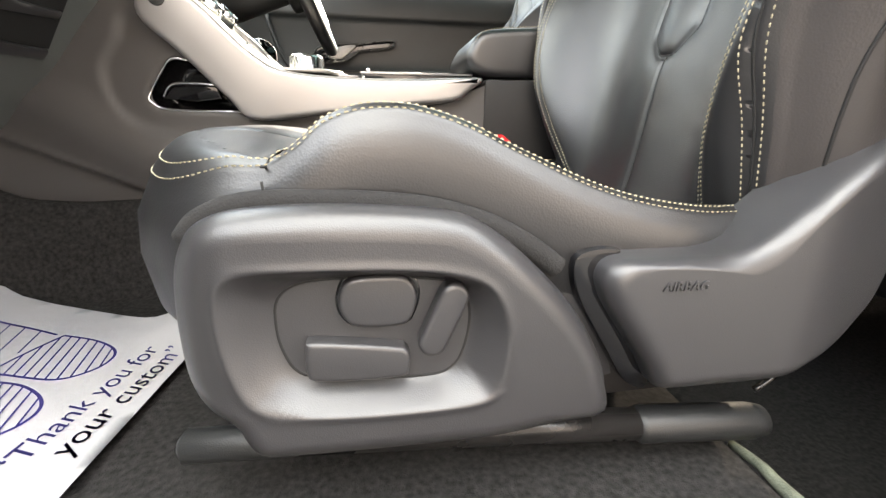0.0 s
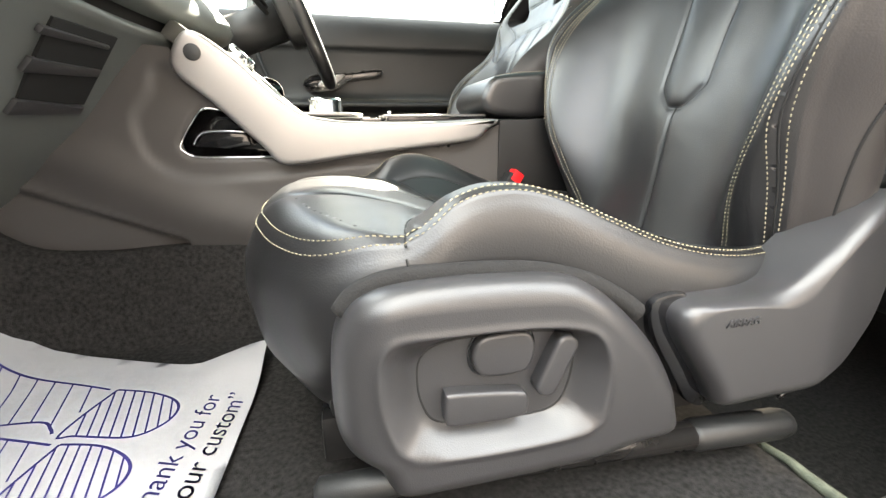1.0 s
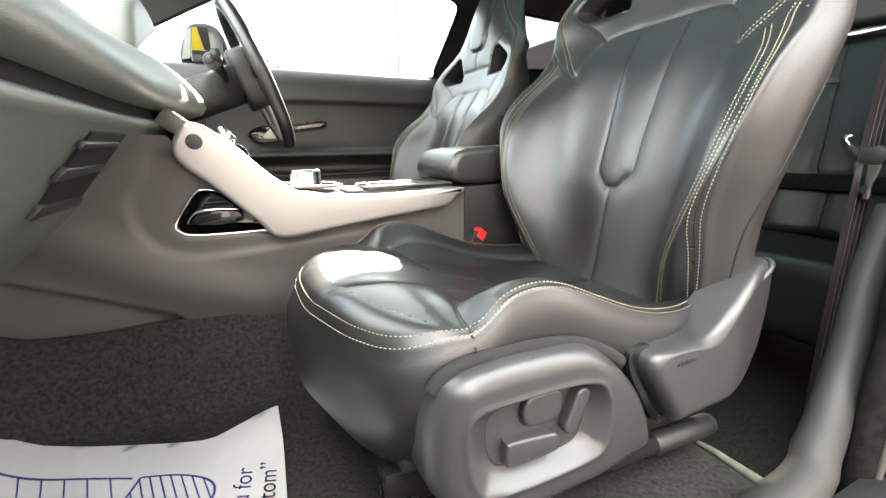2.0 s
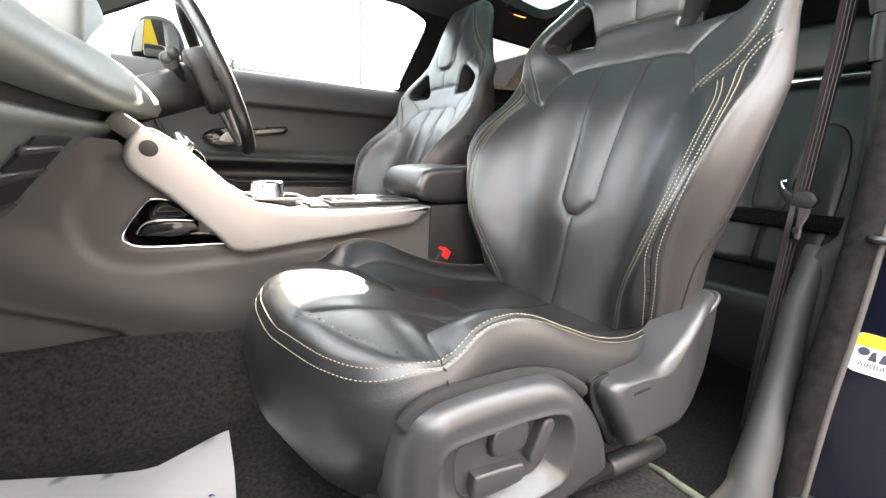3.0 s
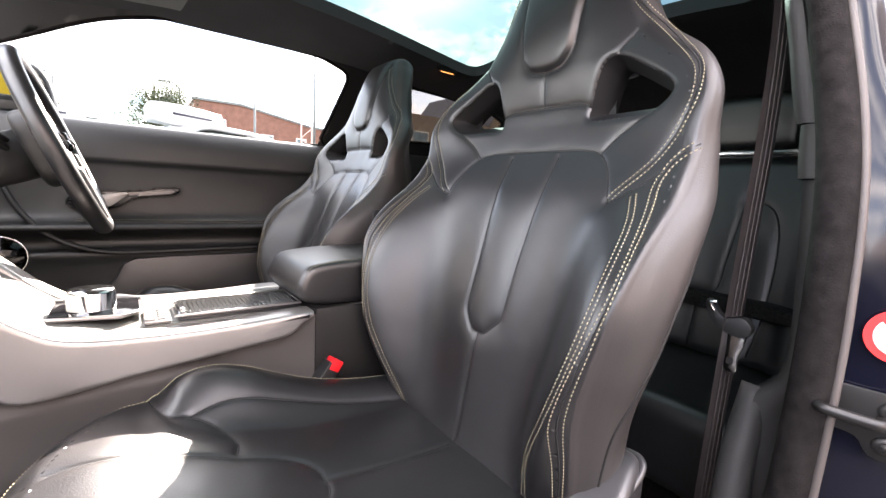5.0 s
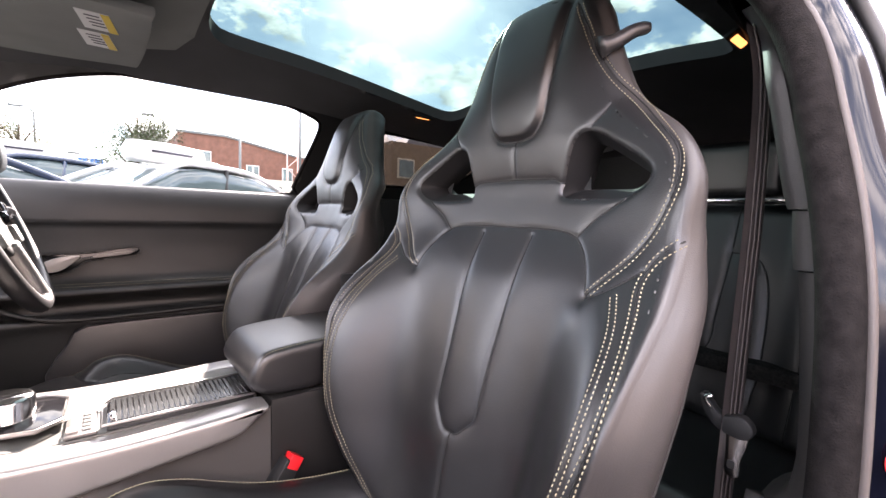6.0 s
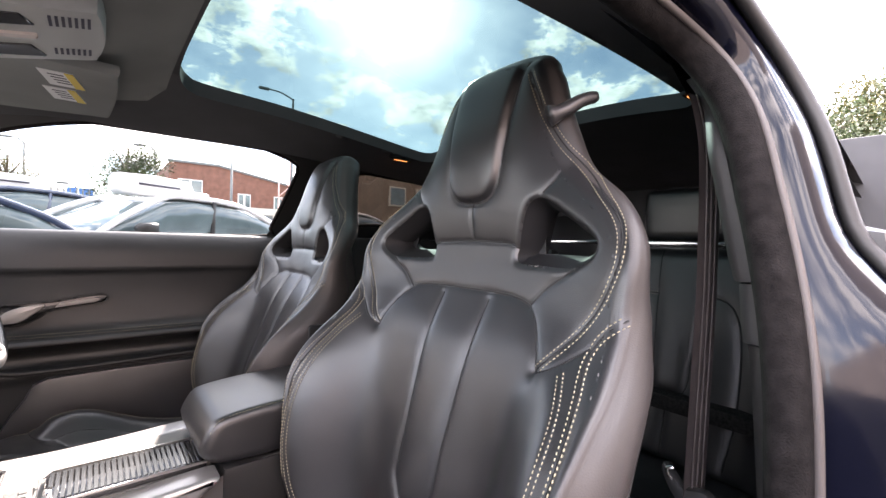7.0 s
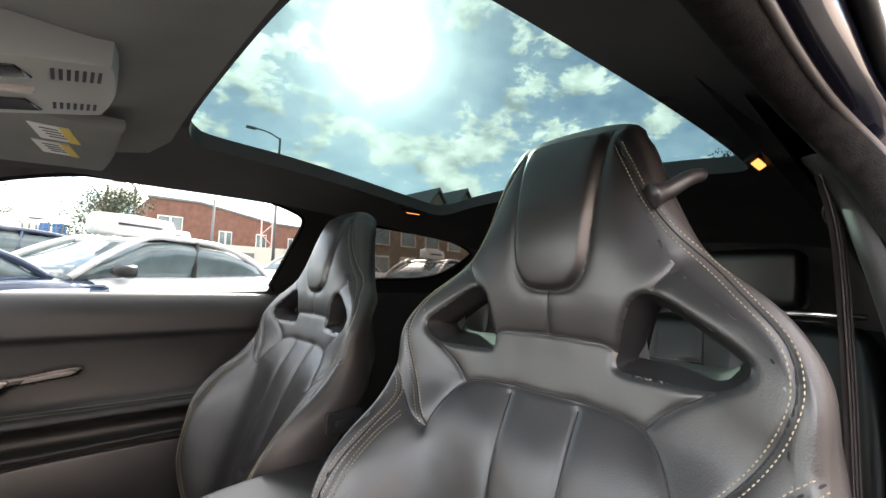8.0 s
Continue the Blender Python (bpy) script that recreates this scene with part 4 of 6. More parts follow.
part("armrest_base", box_bm((.32, .21, .20), (.34, .872, .67), .01), ARM_BASE, console, "dark armrest base")
# buckle
buckle = thing("belt_buckle", "black belt buckle with bright red button beside the console", "belt buckle", at=(.215, .752, .60))
turn = pose(0, 0, 0, 0, 35, 10)
part("buckle_body", box_bm((.030, .028, .075), (.190, .757, .634), .004, 2, turn), PLASTIC_DARK, buckle)
part("red_button", box_bm((.024, .022, .022), (.212, .757, .662), .003, 2, turn), RED, buckle, "red release button")

# dash: a section swept across the car
dash_shift = curve1([(.10, -.10), (.25, -.065), (.40, -.056), (.55, -.052), (.70, -.045), (.80, -.030), (.90, -.008), (1.0, 0), (1.12, -.05), (1.30, -.09), (1.66, -.12)])
UPPER = spline([(-1.05, 1.02), (-.80, 1.075), (-.62, 1.085), (-.48, 1.065), (-.38, 1.022), (-.325, .972), (-.308, .940), (-.318, .924), (-.350, .918)], 50)
LOWER = spline([(-.366, .908), (-.352, .902), (-.340, .893), (-.358, .880), (-.405, .83), (-.455, .77), (-.51, .715), (-.575, .665), (-.66, .60)], 40)
dash = thing("dashboard", "dark grey dashboard with padded top roll", "dashboard", at=(-.6, CAR_MID, .9))
ys = np.linspace(.16, 1.64, 60)
mesh_ob("top_roll", *loft([np.stack([UPPER[:, 0] + dash_shift(y), np.full(len(UPPER), y), UPPER[:, 1]], 1) for y in ys], closed=False), DASH, dash, "soft padded top roll")
mesh_ob("lower_dash", *loft([np.stack([LOWER[:, 0] + dash_shift(y), np.full(len(LOWER), y), LOWER[:, 1]], 1) for y in ys], closed=False), DASH, dash, "grey lower dash panel")
# dark sheet in the gap: the roll's shade is put into its colour
mesh_ob("gap_shade", *loft([[(-.358 + float(dash_shift(y)), y, .935), (-.358 + float(dash_shift(y)), y, .888)] for y in ys], closed=False), SEAM_SHADE, dash, "dark gap under the top roll")
part("instrument_pod", slab_bm([tuple(q) for q in spline([(1.06, 1.02), (1.08, 1.14), (1.16, 1.195), (1.30, 1.205), (1.40, 1.18), (1.44, 1.10), (1.44, 1.02)], 50, True)], "x", -.62, .20, .03, 4), DASH, dash, "hooded instrument pod")

# steering wheel
wheel = thing("steering_wheel", "black leather steering wheel with silver spokes", "steering wheel", at=(-.19, 1.244, 1.04))
wm = pose(-.19, 1.244, 1.04, 0, -21, 0)


def on_wheel(v):
    return [tuple(wm @ Vector(q)) for q in v]


ringp = [(0, .178 * math.cos(a), .178 * math.sin(a)) for a in np.linspace(0, 2 * math.pi, 72, endpoint=False)]
v, f = tube(ringp, .0165, 14, True)
mesh_ob("rim", on_wheel(v), f, LEATHER, wheel, "leather-wrapped rim")
bm = slab_bm([tuple(q) for q in spline([(-.075, .03), (-.06, .07), (0, .08), (.06, .07), (.075, .03), (.06, -.05), (0, -.075), (-.06, -.05)], 40, True)], "x", -.05, .055, .012, 3)
bmesh.ops.transform(bm, matrix=wm, verts=bm.verts)
part("hub", bm, PLASTIC_DARK, wheel, "black hub cover")
for pts in ([(0, .05, .0), (0, .12, .012), (0, .172, .01)], [(0, -.05, 0), (0, -.12, .012), (0, -.172, .01)], [(0, .0, -.05), (0, .02, -.11), (0, .03, -.172)]):
    v, f = tube(spline(pts, 14), .016, 10)
    mesh_ob("spoke", on_wheel(v), f, GLOSS_BLACK if pts[0][2] == 0 else SILVER, wheel)
v, f = tube([(-.05, 0, 0), (-.25, 0, 0)], .05, 16)
mesh_ob("column", on_wheel(v), f, PLASTIC_DARK, wheel, "black steering column shroud")
v, f = tube(spline([(-.07, -.04, .03), (-.075, -.12, .05), (-.075, -.16, .055)], 10), [.006] * 6 + [.012] * 4, 10)
mesh_ob("stalk", on_wheel(v), f, PLASTIC_DARK, wheel, "black indicator stalk")
stalk = mesh_ob("stalk", *tube(spline([(-.262, 1.205, 1.025), (-.28, 1.15, 1.042), (-.286, 1.125, 1.048), (-.2865, 1.122, 1.0485), (-.293, 1.098, 1.055), (-.294, 1.094, 1.056)], 24), np.interp(np.linspace(0, 1, 24), [0, .6, .68, .95, 1], [.006, .0065, .014, .0145, .010]), 14), PLASTIC_DARK, wheel, "black wiper stalk with ribbed knob")
for k in range(4):
    a = np.array([-.2870, 1.1205, 1.0487]) + np.array([-.0018, -.0065, .0018]) * k
    mesh_ob("ring", *tube([a, a + np.array([-.0006, -.0022, .0006])], .0152, 16), DASH, stalk)
for y, z in ((-.088, .014), (.088, .014), (-.075, -.035), (.075, -.035)):
    bm = box_bm((.020, .040, .038), (.004, y, z), .006, 3)
    bmesh.ops.transform(bm, matrix=wm, verts=bm.verts)
    part("switch_pod", bm, GLOSS_BLACK if z > 0 else DASH, wheel, "gloss switch pod on the spoke")

# ---------------------------------------------------------------- far door, far windows
DOOR = spline([(1.69, 1.128), (1.665, 1.137), (1.635, 1.128), (1.612, 1.09), (1.606, 1.03), (1.611, 1.022), (1.616, 1.014), (1.622, .95), (1.616, .875), (1.598, .852), (1.572, .843), (1.566, .832), (1.590, .818), (1.610, .80), (1.606, .775), (1.585, .768), (1.578, .755), (1.588, .70), (1.60, .45)], 90)
xs = np.linspace(-.75, .54, 40)
far_door = setting("wall_far_door", "black padded door panel of the far door", "door panel", loft([np.stack([np.full(len(DOOR), x), DOOR[:, 0] - .02 * max(0, -x - .2), DOOR[:, 1]], 1) for x in xs], closed=False), DOORSKIN)
handle = part("door_handle", slab_bm([tuple(q) for q in spline([(-.218, .900), (-.205, .926), (-.160, .938), (-.060, .942), (.0, .952), (.048, .955), (.052, .943), (.035, .932), (-.060, .920), (-.085, .905), (-.120, .885), (-.180, .880)], 60, True)], "y", 1.604, .014, .004), GLOSS_BLACK, far_door, "inner door handle in a gloss dark surround")
mesh_ob("surround_rim", *tube([(x, 1.603, z) for x, z in spline([(-.218, .900), (-.205, .926), (-.160, .938), (-.060, .942), (.0, .952), (.048, .955), (.052, .943), (.035, .932), (-.060, .920), (-.085, .905), (-.120, .885), (-.180, .880)], 60, True)], .0022, 6, True), STEEL, handle, "thin dark metal rim")
part("handle_lever", slab_bm([tuple(q) for q in spline([(-.172, .896), (-.150, .922), (-.118, .934), (-.078, .936), (-.098, .914), (-.130, .893)], 40, True)], "y", 1.588, .016, .005), SILVER, handle, "satin metal lever")
part("handle_strip", slab_bm([(-.058, .926), (-.050, .938), (.030, .948), (.040, .944), (.026, .935)], "y", 1.598, .008, .002), STRIP, handle, "satin dark metal strip")


# side frame on the far side: one skin with two window openings, leaning inward with height
def lean_y(z, far=True):
    y = 1.655 - .55 * np.clip(z - 1.13, 0, 1) ** 1.0 * 0.9
    return y if far else 2 * CAR_MID - y


FRONT_WIN = spline([(-.70, 1.128), (.0, 1.130), (.497, 1.136), (.515, 1.17), (.565, 1.335), (.570, 1.375), (.545, 1.398), (.40, 1.428), (.12, 1.434), (-.10, 1.395), (-.30, 1.305), (-.62, 1.15)], 140, True)
REAR_WIN = spline([(.80, 1.188), (.90, 1.192), (1.20, 1.212), (1.36, 1.30), (1.36, 1.335), (1.20, 1.372), (.90, 1.388), (.815, 1.386), (.795, 1.36), (.79, 1.22)], 90, True)


def side_skin(outer, holes, far, name, label, mat, off=0.0):
    v, f = sheet(np.array(outer), lambda p: np.stack([p[:, 0], lean_y(p[:, 1], far) + (off if far else -off), p[:, 1]], 1), .02, holes)
    return setting(name, label, "pillar trim", (v, f), mat)


side_skin([(-1.0, 1.125), (1.70, 1.125), (1.70, 1.47), (-1.0, 1.47)], (FRONT_WIN, REAR_WIN), True, "wall_far_pillars", "dark trimmed window frames and pillars on the far side", PLASTIC_DARK)
for win, nm, pane in ((FRONT_WIN, "window_1", GLASS_CLEAR), (REAR_WIN, "window_2", GLASS_DARK)):
    v, f = sheet(win, lambda p: np.stack([p[:, 0], lean_y(p[:, 1]) + .012, p[:, 1]], 1), .04)
    g = setting(nm, "clear side window glass with thin dark seal", "window", (v, f), pane)
    g.visible_shadow = pane is GLASS_DARK
    r = np.stack([win[:, 0], lean_y(win[:, 1]) + .006, win[:, 1]], 1)
    mesh_ob("window_seal", *tube(r, .007, 8, True), RUBBER, g)
setting("wall_far_rear", "black rear side trim panel", "trim panel", box_bm((1.2, .05, .70), (1.14, 1.64, .79), .02), PLASTIC_DARK)

# roof lining with the glass opening
OPEN = spline([(.158, .88), (.160, 1.10), (.170, 1.19), (.192, 1.245), (.24, 1.272), (.45, 1.295), (.75, 1.330), (.93, 1.345), (.985, 1.340), (1.005, 1.315), (1.012, 1.25), (1.015, .88), (1.012, .51), (1.005, .445), (.985, .420), (.93, .415), (.75, .430), (.45, .465), (.24, .488), (.192, .515), (.170, .57), (.160, .66)], 160, True)


def roof_z(x, y):
    return 1.492 - .10 * np.clip((x - .35) / 1.2, 0, 2) ** 1.6 - .12 * np.clip((-.05 - x) / .7, 0, 2) ** 1.3 - .045 * smooth01((.16 - x) / .16) * (1 - smooth01((np.abs(y - CAR_MID) - .35) / .22)) - .10 * np.abs((y - CAR_MID) / .70) ** 3.2


v, f = sheet(np.array([(-.30, .24), (1.75, .24), (1.75, 1.52), (-.30, 1.52)]), lambda p: np.stack([p[:, 0], p[:, 1], roof_z(p[:, 0], p[:, 1])], 1), .02, (OPEN,))
setting("ceiling", "dark fabric roof lining round a glass roof", "roof lining", (v, f), HEADLINER)
v, f = sheet(np.array([(-.295, .42), (.120, .42), (.150, .50), (.150, 1.26), (.120, 1.34), (-.295, 1.34)]), lambda p: np.stack([p[:, 0], p[:, 1], roof_z(p[:, 0], p[:, 1]) - .003], 1), .02)
setting("ceiling_front", "grey fabric front roof lining", "roof lining", (v, f), HEADLINER_GREY)
zz = roof_z(OPEN[:, 0], OPEN[:, 1])
v, f = loft([np.stack([OPEN[:, 0], OPEN[:, 1], zz], 1), np.stack([OPEN[:, 0], OPEN[:, 1], zz + .035], 1)])
setting("trim_roof_opening", "dark trim round the glass roof opening", "trim", (v, f), HEADLINER)
v, f = sheet(np.array([(.12, .36), (1.08, .36), (1.08, 1.40), (.12, 1.40)]), lambda p: np.stack([p[:, 0], p[:, 1], roof_z(p[:, 0], p[:, 1]) + .038], 1), .05)
g = setting("window_3", "tinted panoramic roof glass", "roof glass", (v, f), GLASS_ROOF)
# outer roof skin around the glass
v, f = sheet(np.array([(-.31, .24), (1.80, .24), (1.80, 1.52), (-.31, 1.52)]), lambda p: np.stack([p[:, 0], p[:, 1], roof_z(p[:, 0], p[:, 1]) + .045], 1), .05, (np.array([(.14, .38), (1.06, .38), (1.06, 1.38), (.14, 1.38)]),))
setting("roof", "blue-black painted roof skin", "roof", (v, f), PAINT)
for x, y, tilt in ((.88, 1.358, 30), (0.920, 0.390, -34)):
    z = float(roof_z(np.array([x]), np.array([y]))[0])
    lamp = thing("reading_lamp", "small lit reading lamp in the dark roof lining", "lamp", "reading lamps", (x, y, z))
    part("bezel", box_bm((.085, .026, .008), (x, y, z - .004), .003, 2, pose(0, 0, 0, tilt)), PLASTIC_DARK, lamp)
    part("lens", box_bm((.055, .014, .008), (x, y, z - .008), .003, 2, pose(0, 0, 0, tilt)), LENS, lamp, "warm glowing lens")

# ---------------------------------------------------------------- rear
def rear_seat(y0):
    s = thing("rear_seat", "black leather rear seat with cream stitching", "car seat", "rear seats", (1.0, y0, .45))
    o = spline([(-.27, .62), (-.28, .80), (-.275, 1.0), (-.25, 1.10), (-.20, 1.125), (0, 1.13), (.20, 1.125), (.25, 1.10), (.275, 1.0), (.28, .80), (.27, .62), (0, .60)], 90, True)
    tip = spline([(.060, 1.12), (.056, 1.0), (.045, .85), (.044, .80), (.034, .769), (.010, .758), (-.010, .758), (-.034, .769), (-.044, .80), (-.045, .85), (-.056, 1.0), (-.060, 1.12)], 70)
    arch = spline([(.135, .630), (.150, .75), (.146, .90), (.128, .975), (.098, 1.003), (.057, 1.006)], 40)
    side_line = spline([(.215, .62), (.225, .80), (.222, .95), (.215, 1.11)], 30)

    def fr(p):
        x = 1.10 + (p[:, 1] - .62) * .26 - .035 * smooth01((np.abs(p[:, 0]) - .16) / .08)
        for line in [tip, np.array([(0, .758), (0, .62)])] + both(arch) + both(side_line):
            x = x + .006 * np.exp(-near_line(p, line) / .011)
        d = near_line(p, o, .05, True)
        x = x + .04 * (1 - np.sqrt(np.clip(1 - (1 - np.clip(d / .035, 0, 1)) ** 2, 0, 1)))
        return np.stack([x, p[:, 0] + y0, p[:, 1]], 1)
    mesh_ob("backrest", *sheet(o, fr, .006), LEATHER, s, "black leather backrest with seamed centre panel")
    for line in [tip, np.array([(0, .758), (0, .70), (0, .62)])] + both(arch) + both(side_line):
        mesh_ob("sewn_seam", *tube(on_surface(fr, line, 50)[0], .0022, 6), SEAM_SHADE, s)
    part("back_board", box_bm((.06, .54, .5), (1.25, y0, .87), .02, 2, pose(0, 0, 0, 0, 14, 0)), PLASTIC_DARK, s)
    part("cushion", box_bm((.50, .54, .17), (.93, y0, .535), .045, 5, pose(0, 0, 0, 0, 4, 0)), LEATHER, s, "black leather bench cushion")
    part("headrest", box_bm((.10, .27, .15), (1.32, y0, 1.222), .03, 4), LEATHER, s, "black leather headrest")
    rows = []
    for d in (-.0035, .0035):
        q, nr = on_surface(fr, beside(arch, d), 60)
        rows.append(stitches(q, -nr))
        line = np.stack([np.full(40, .688 + abs(d)), np.linspace(y0 - .24, y0 + .24, 40), np.full(40, .608 + d * 3)], 1)
        rows.append(stitches(line, np.tile([-.6, 0, .8], (40, 1))))
    tagged(mesh_ob("stitching", *join(*rows), THREAD, s, "cream stitching", False), kind="stuff")
    return s


for y in (.515, 1.245):
    rear_seat(y)
# chrome bar drawn for the strip of daylight above the rear backrests
part("bar", box_bm((.014, 1.2, .012), (1.30, .88, 1.142), .003), CHROME, thing("daylight_bar", "chrome bar that stands in for daylight above the rear backrests", "bar", at=(1.30, .88, 1.14)))
setting("wall_tailgate", "dark tailgate lining", "tailgate", box_bm((.06, 1.5, .55), (1.80, .88, 1.20), .02), HEADLINER)
setting("wall_rear_floor", "dark load bay floor", "floor", box_bm((.8, 1.5, .04), (1.5, .88, .75), .01), CARPET)

# ---------------------------------------------------------------- near side: pillar, seal, belt
seal_y = curve1([(.40, .150), (.56, .150), (.71, .145), (.90, .146), (1.04, .157), (1.18, .188), (1.29, .222), (1.38, .275), (1.44, .33)])
PIN = spline([(.36, .465), (.60, .485), (.80, .495), (1.0, .512), (1.15, .54), (1.25, .56), (1.32, .575), (1.365, .555), (1.385, .48), (1.394, .33), (1.392, .10), (1.37, -.15), (1.30, -.42), (1.18, -.68)], 110)


def aperture(dy, din, upper=None):
    """The line of the door opening, moved out of the opening by din and sideways by dy (upper: sideways where the glasshouse is)."""
    out = []
    apex = int(np.argmax(PIN[:, 1] - .3 * (PIN[:, 0] < 1.25)))
    for i, (z, x) in enumerate(PIN):
        k = float(smooth01((z - 1.02) / .14))
        top = float(smooth01((i - apex + 2) / 9.0))
        d = dy if upper is None else dy * (1 - k) + upper * k
        out.append((x + din * (1 - top), float(seal_y(z)) + d, z + min(din, .12) * top * .6))
    return np.array(out)


setting("trim_door_seal", "fuzzy black door seal round the door opening", "door seal", tube(aperture(.003, .002), .0190, 14), RUBBER)
setting("trim_seal_lip", "grey rubber lip of the door seal", "door seal", tube(aperture(-.0175, .0), .0042, 10), RUBBER_GREY)
# painted pillar outside the seal
rings = [aperture(-.012, .006), aperture(-.024, .010, -.020), aperture(-.040, .012, -.028), aperture(-.060, .022, -.038), aperture(-.080, .032, -.042), aperture(-.098, .050, -.046),
         aperture(-.108, .085, -.044), aperture(-.112, .15, -.034), aperture(-.114, .30, -.010), aperture(-.116, .60, .03), aperture(-.10, 1.1, .10)]
rings = [spline(r, 110) for r in rings]
setting("wall_near_pillar", "glossy blue-black painted door pillar", "car body", loft(rings, closed=False), PAINT)
setting("trim_window_edge", "dark grey rubber edge of the rear side window", "window seal", tube(spline(aperture(-.112, .085, -.052), 110), .013, 12, False, .6), TRIM)
# inner pillar trim pieces, one above the other
def trim_piece(name, label, knots, mat, bulge):
    line = spline(knots, 40)
    rings = []
    for dx, dy in ((.012, -.06), (-.010, -.034), (-.014 - bulge, -.012), (-.008 - bulge, -.001), (.012, .002), (.09, 0)):
        rings.append([(.566 + dx + .055 * float(smooth01((z - 1.22) / .12)), y + dy, z) for z, y in line])
    return setting(name, label, "pillar trim", loft(rings, closed=False), mat)


trim_piece("trim_pillar_lower", "dark grey plastic lower pillar trim", [(.36, .235), (.53, .232), (.70, .228), (.745, .222), (.775, .195), (.80, .188), (.86, .186), (1.0, .196), (1.028, .199)], TRIM, 0)
trim_piece("trim_pillar_middle", "grey plastic belt height cover on the pillar", [(1.030, .203), (1.06, .206), (1.092, .208)], TRIM, .003)
trim_piece("trim_pillar_upper", "dark grey plastic upper pillar trim", [(1.094, .213), (1.12, .220), (1.22, .240), (1.295, .262), (1.345, .290)], TRIM, 0)
belt = thing("seat_belt", "dark webbing seat belt hanging from the door pillar", "seat belt", at=(.56, .25, .5))
BP = spline([(.612, .272, 1.32), (.618, .261, 1.25), (.614, .257, 1.10), (.604, .256, .98), (.588, .254, .85), (.592, .258, .70), (.598, .262, .52), (.60, .262, .40)], 60)
wv = np.array([.98, -.17, 0]) * .023
mesh_ob("webbing", *loft([BP - wv, BP - wv * .5 + [.0015, .001, 0], BP, BP + wv * .5 + [.0015, .001, 0], BP + wv, BP + wv + [.0016, .0008, 0], BP + [.0030, .001, 0], BP - wv + [.0016, .0008, 0]], closed=False), BELT, belt, "dark ribbed webbing")
part("tongue", slab_bm([tuple(q) for q in spline([(.236, .826), (.258, .830), (.262, .810), (.256, .790), (.254, .770), (.240, .768), (.239, .790), (.234, .808)], 30, True)], "x", .574, .004, .001), CHROME, belt, "steel belt tongue")
# no hole is cut: a dark plate gives the tongue's hole its shade
part("tongue_hole", slab_bm(round_rect0(.2475, .782, .008, .010, .002), "x", .5732, .001), SEAM_SHADE, belt)
part("tongue_grip", slab_bm([tuple(q) for q in spline([(.226, .832), (.238, .846), (.262, .842), (.280, .862), (.286, .856), (.276, .834), (.262, .822), (.236, .818)], 40, True)], "x", .568, .016, .004), PLASTIC_DARK, belt, "black plastic grip of the tongue")
mesh_ob("hook", *tube(spline([(.574, .262, .836), (.570, .276, .850), (.570, .279, .858), (.573, .272, .860)], 16), .0028, 8), CHROME, belt, "bright wire hook")
for k in (-.45, 0, .45):
    mesh_ob("rib", *tube(BP + wv * k + np.array([-.0006, -.0024, 0]), .0011, 6), BELT, belt)
foot = spline([(.575, .212, .76), (.545, .214, .66), (.515, .205, .56), (.47, .195, .49), (.41, .180, .445), (.30, .165, .41), (-.30, .150, .39)], 50)
setting("trim_pillar_foot", "smooth grey plastic foot of the pillar trim", "pillar trim", tube(foot, np.interp(np.linspace(0, 1, 50), [0, .3, .6, 1], [.018, .026, .034, .034]), 16, False, 1.0), TRIM)
setting("trim_carpet_edge", "pale fuzzy cut edge of the carpet", "carpet edge", tube(spline([(.335, .300, .398), (.338, .270, .400), (.336, .250, .400), (.335, .22, .400), (.332, .18, .400)], 20), np.linspace(.004, .0085, 20), 8), CARPET_EDGE)
guide = thing("belt_guide", "grey plastic belt guide loop on the pillar", "belt guide", at=(.60, .27, 1.29))
mesh_ob("loop", *tube(spline([(.622, .262, 1.296), (.628, .270, 1.282), (.640, .264, 1.270), (.656, .250, 1.274), (.658, .244, 1.288), (.640, .252, 1.299)], 30, True), .005, 10, True), PLASTIC, guide)
# near door, out of view, is set here to block light from ahead
setting("wall_open_door", "black inner panel of the near door standing wide open", "car door", slab_bm([tuple(q) for q in spline([(-.95, .36), (-1.30, .34), (-1.70, .38), (-1.86, .60), (-1.86, 1.0), (-1.80, 1.12), (-1.0, 1.12), (-.93, .9)], 60, True)], "y", -.05, .14, .03, 3, lambda x, y, z: Vector((-.93 - (x + .93) * 1.3 * .47 + y * .88, .0 + (x + .93) * 1.3 * .88 + y * .47, z))), DOORSKIN)
# unseen pillar panel, added to keep side light out of the footwell
setting("wall_near_hinge_pillar", "dark trim of the hinge pillar ahead of the near door", "pillar trim", box_bm((.50, .06, .74), (-.78, .075, .66), .015), PLASTIC_DARK)
setting("wall_near_sill", "grey plastic door sill plate", "door sill", box_bm((1.3, .12, .10), (.05, .09, .36), .02), PLASTIC_DARK)
side_skin([(.60, 1.05), (1.75, 1.05), (1.75, 1.44), (.62, 1.44)], (REAR_WIN + np.array([.12, -.03]),), False, "wall_near_pillars", "dark trimmed rear window frame on the near side", PLASTIC_DARK, -.085)
v, f = sheet(REAR_WIN + np.array([.12, -.03]), lambda p: np.stack([p[:, 0], lean_y(p[:, 1], False) + .080, p[:, 1]], 1), .04)
setting("window_5", "dark tinted rear side glass on the near side", "window", (v, f), GLASS_DARK)
setting("wall_near_rear", "dark rear side trim panel", "trim panel", box_bm((1.0, .05, .75), (1.12, .125, .78), .02), PLASTIC_DARK)


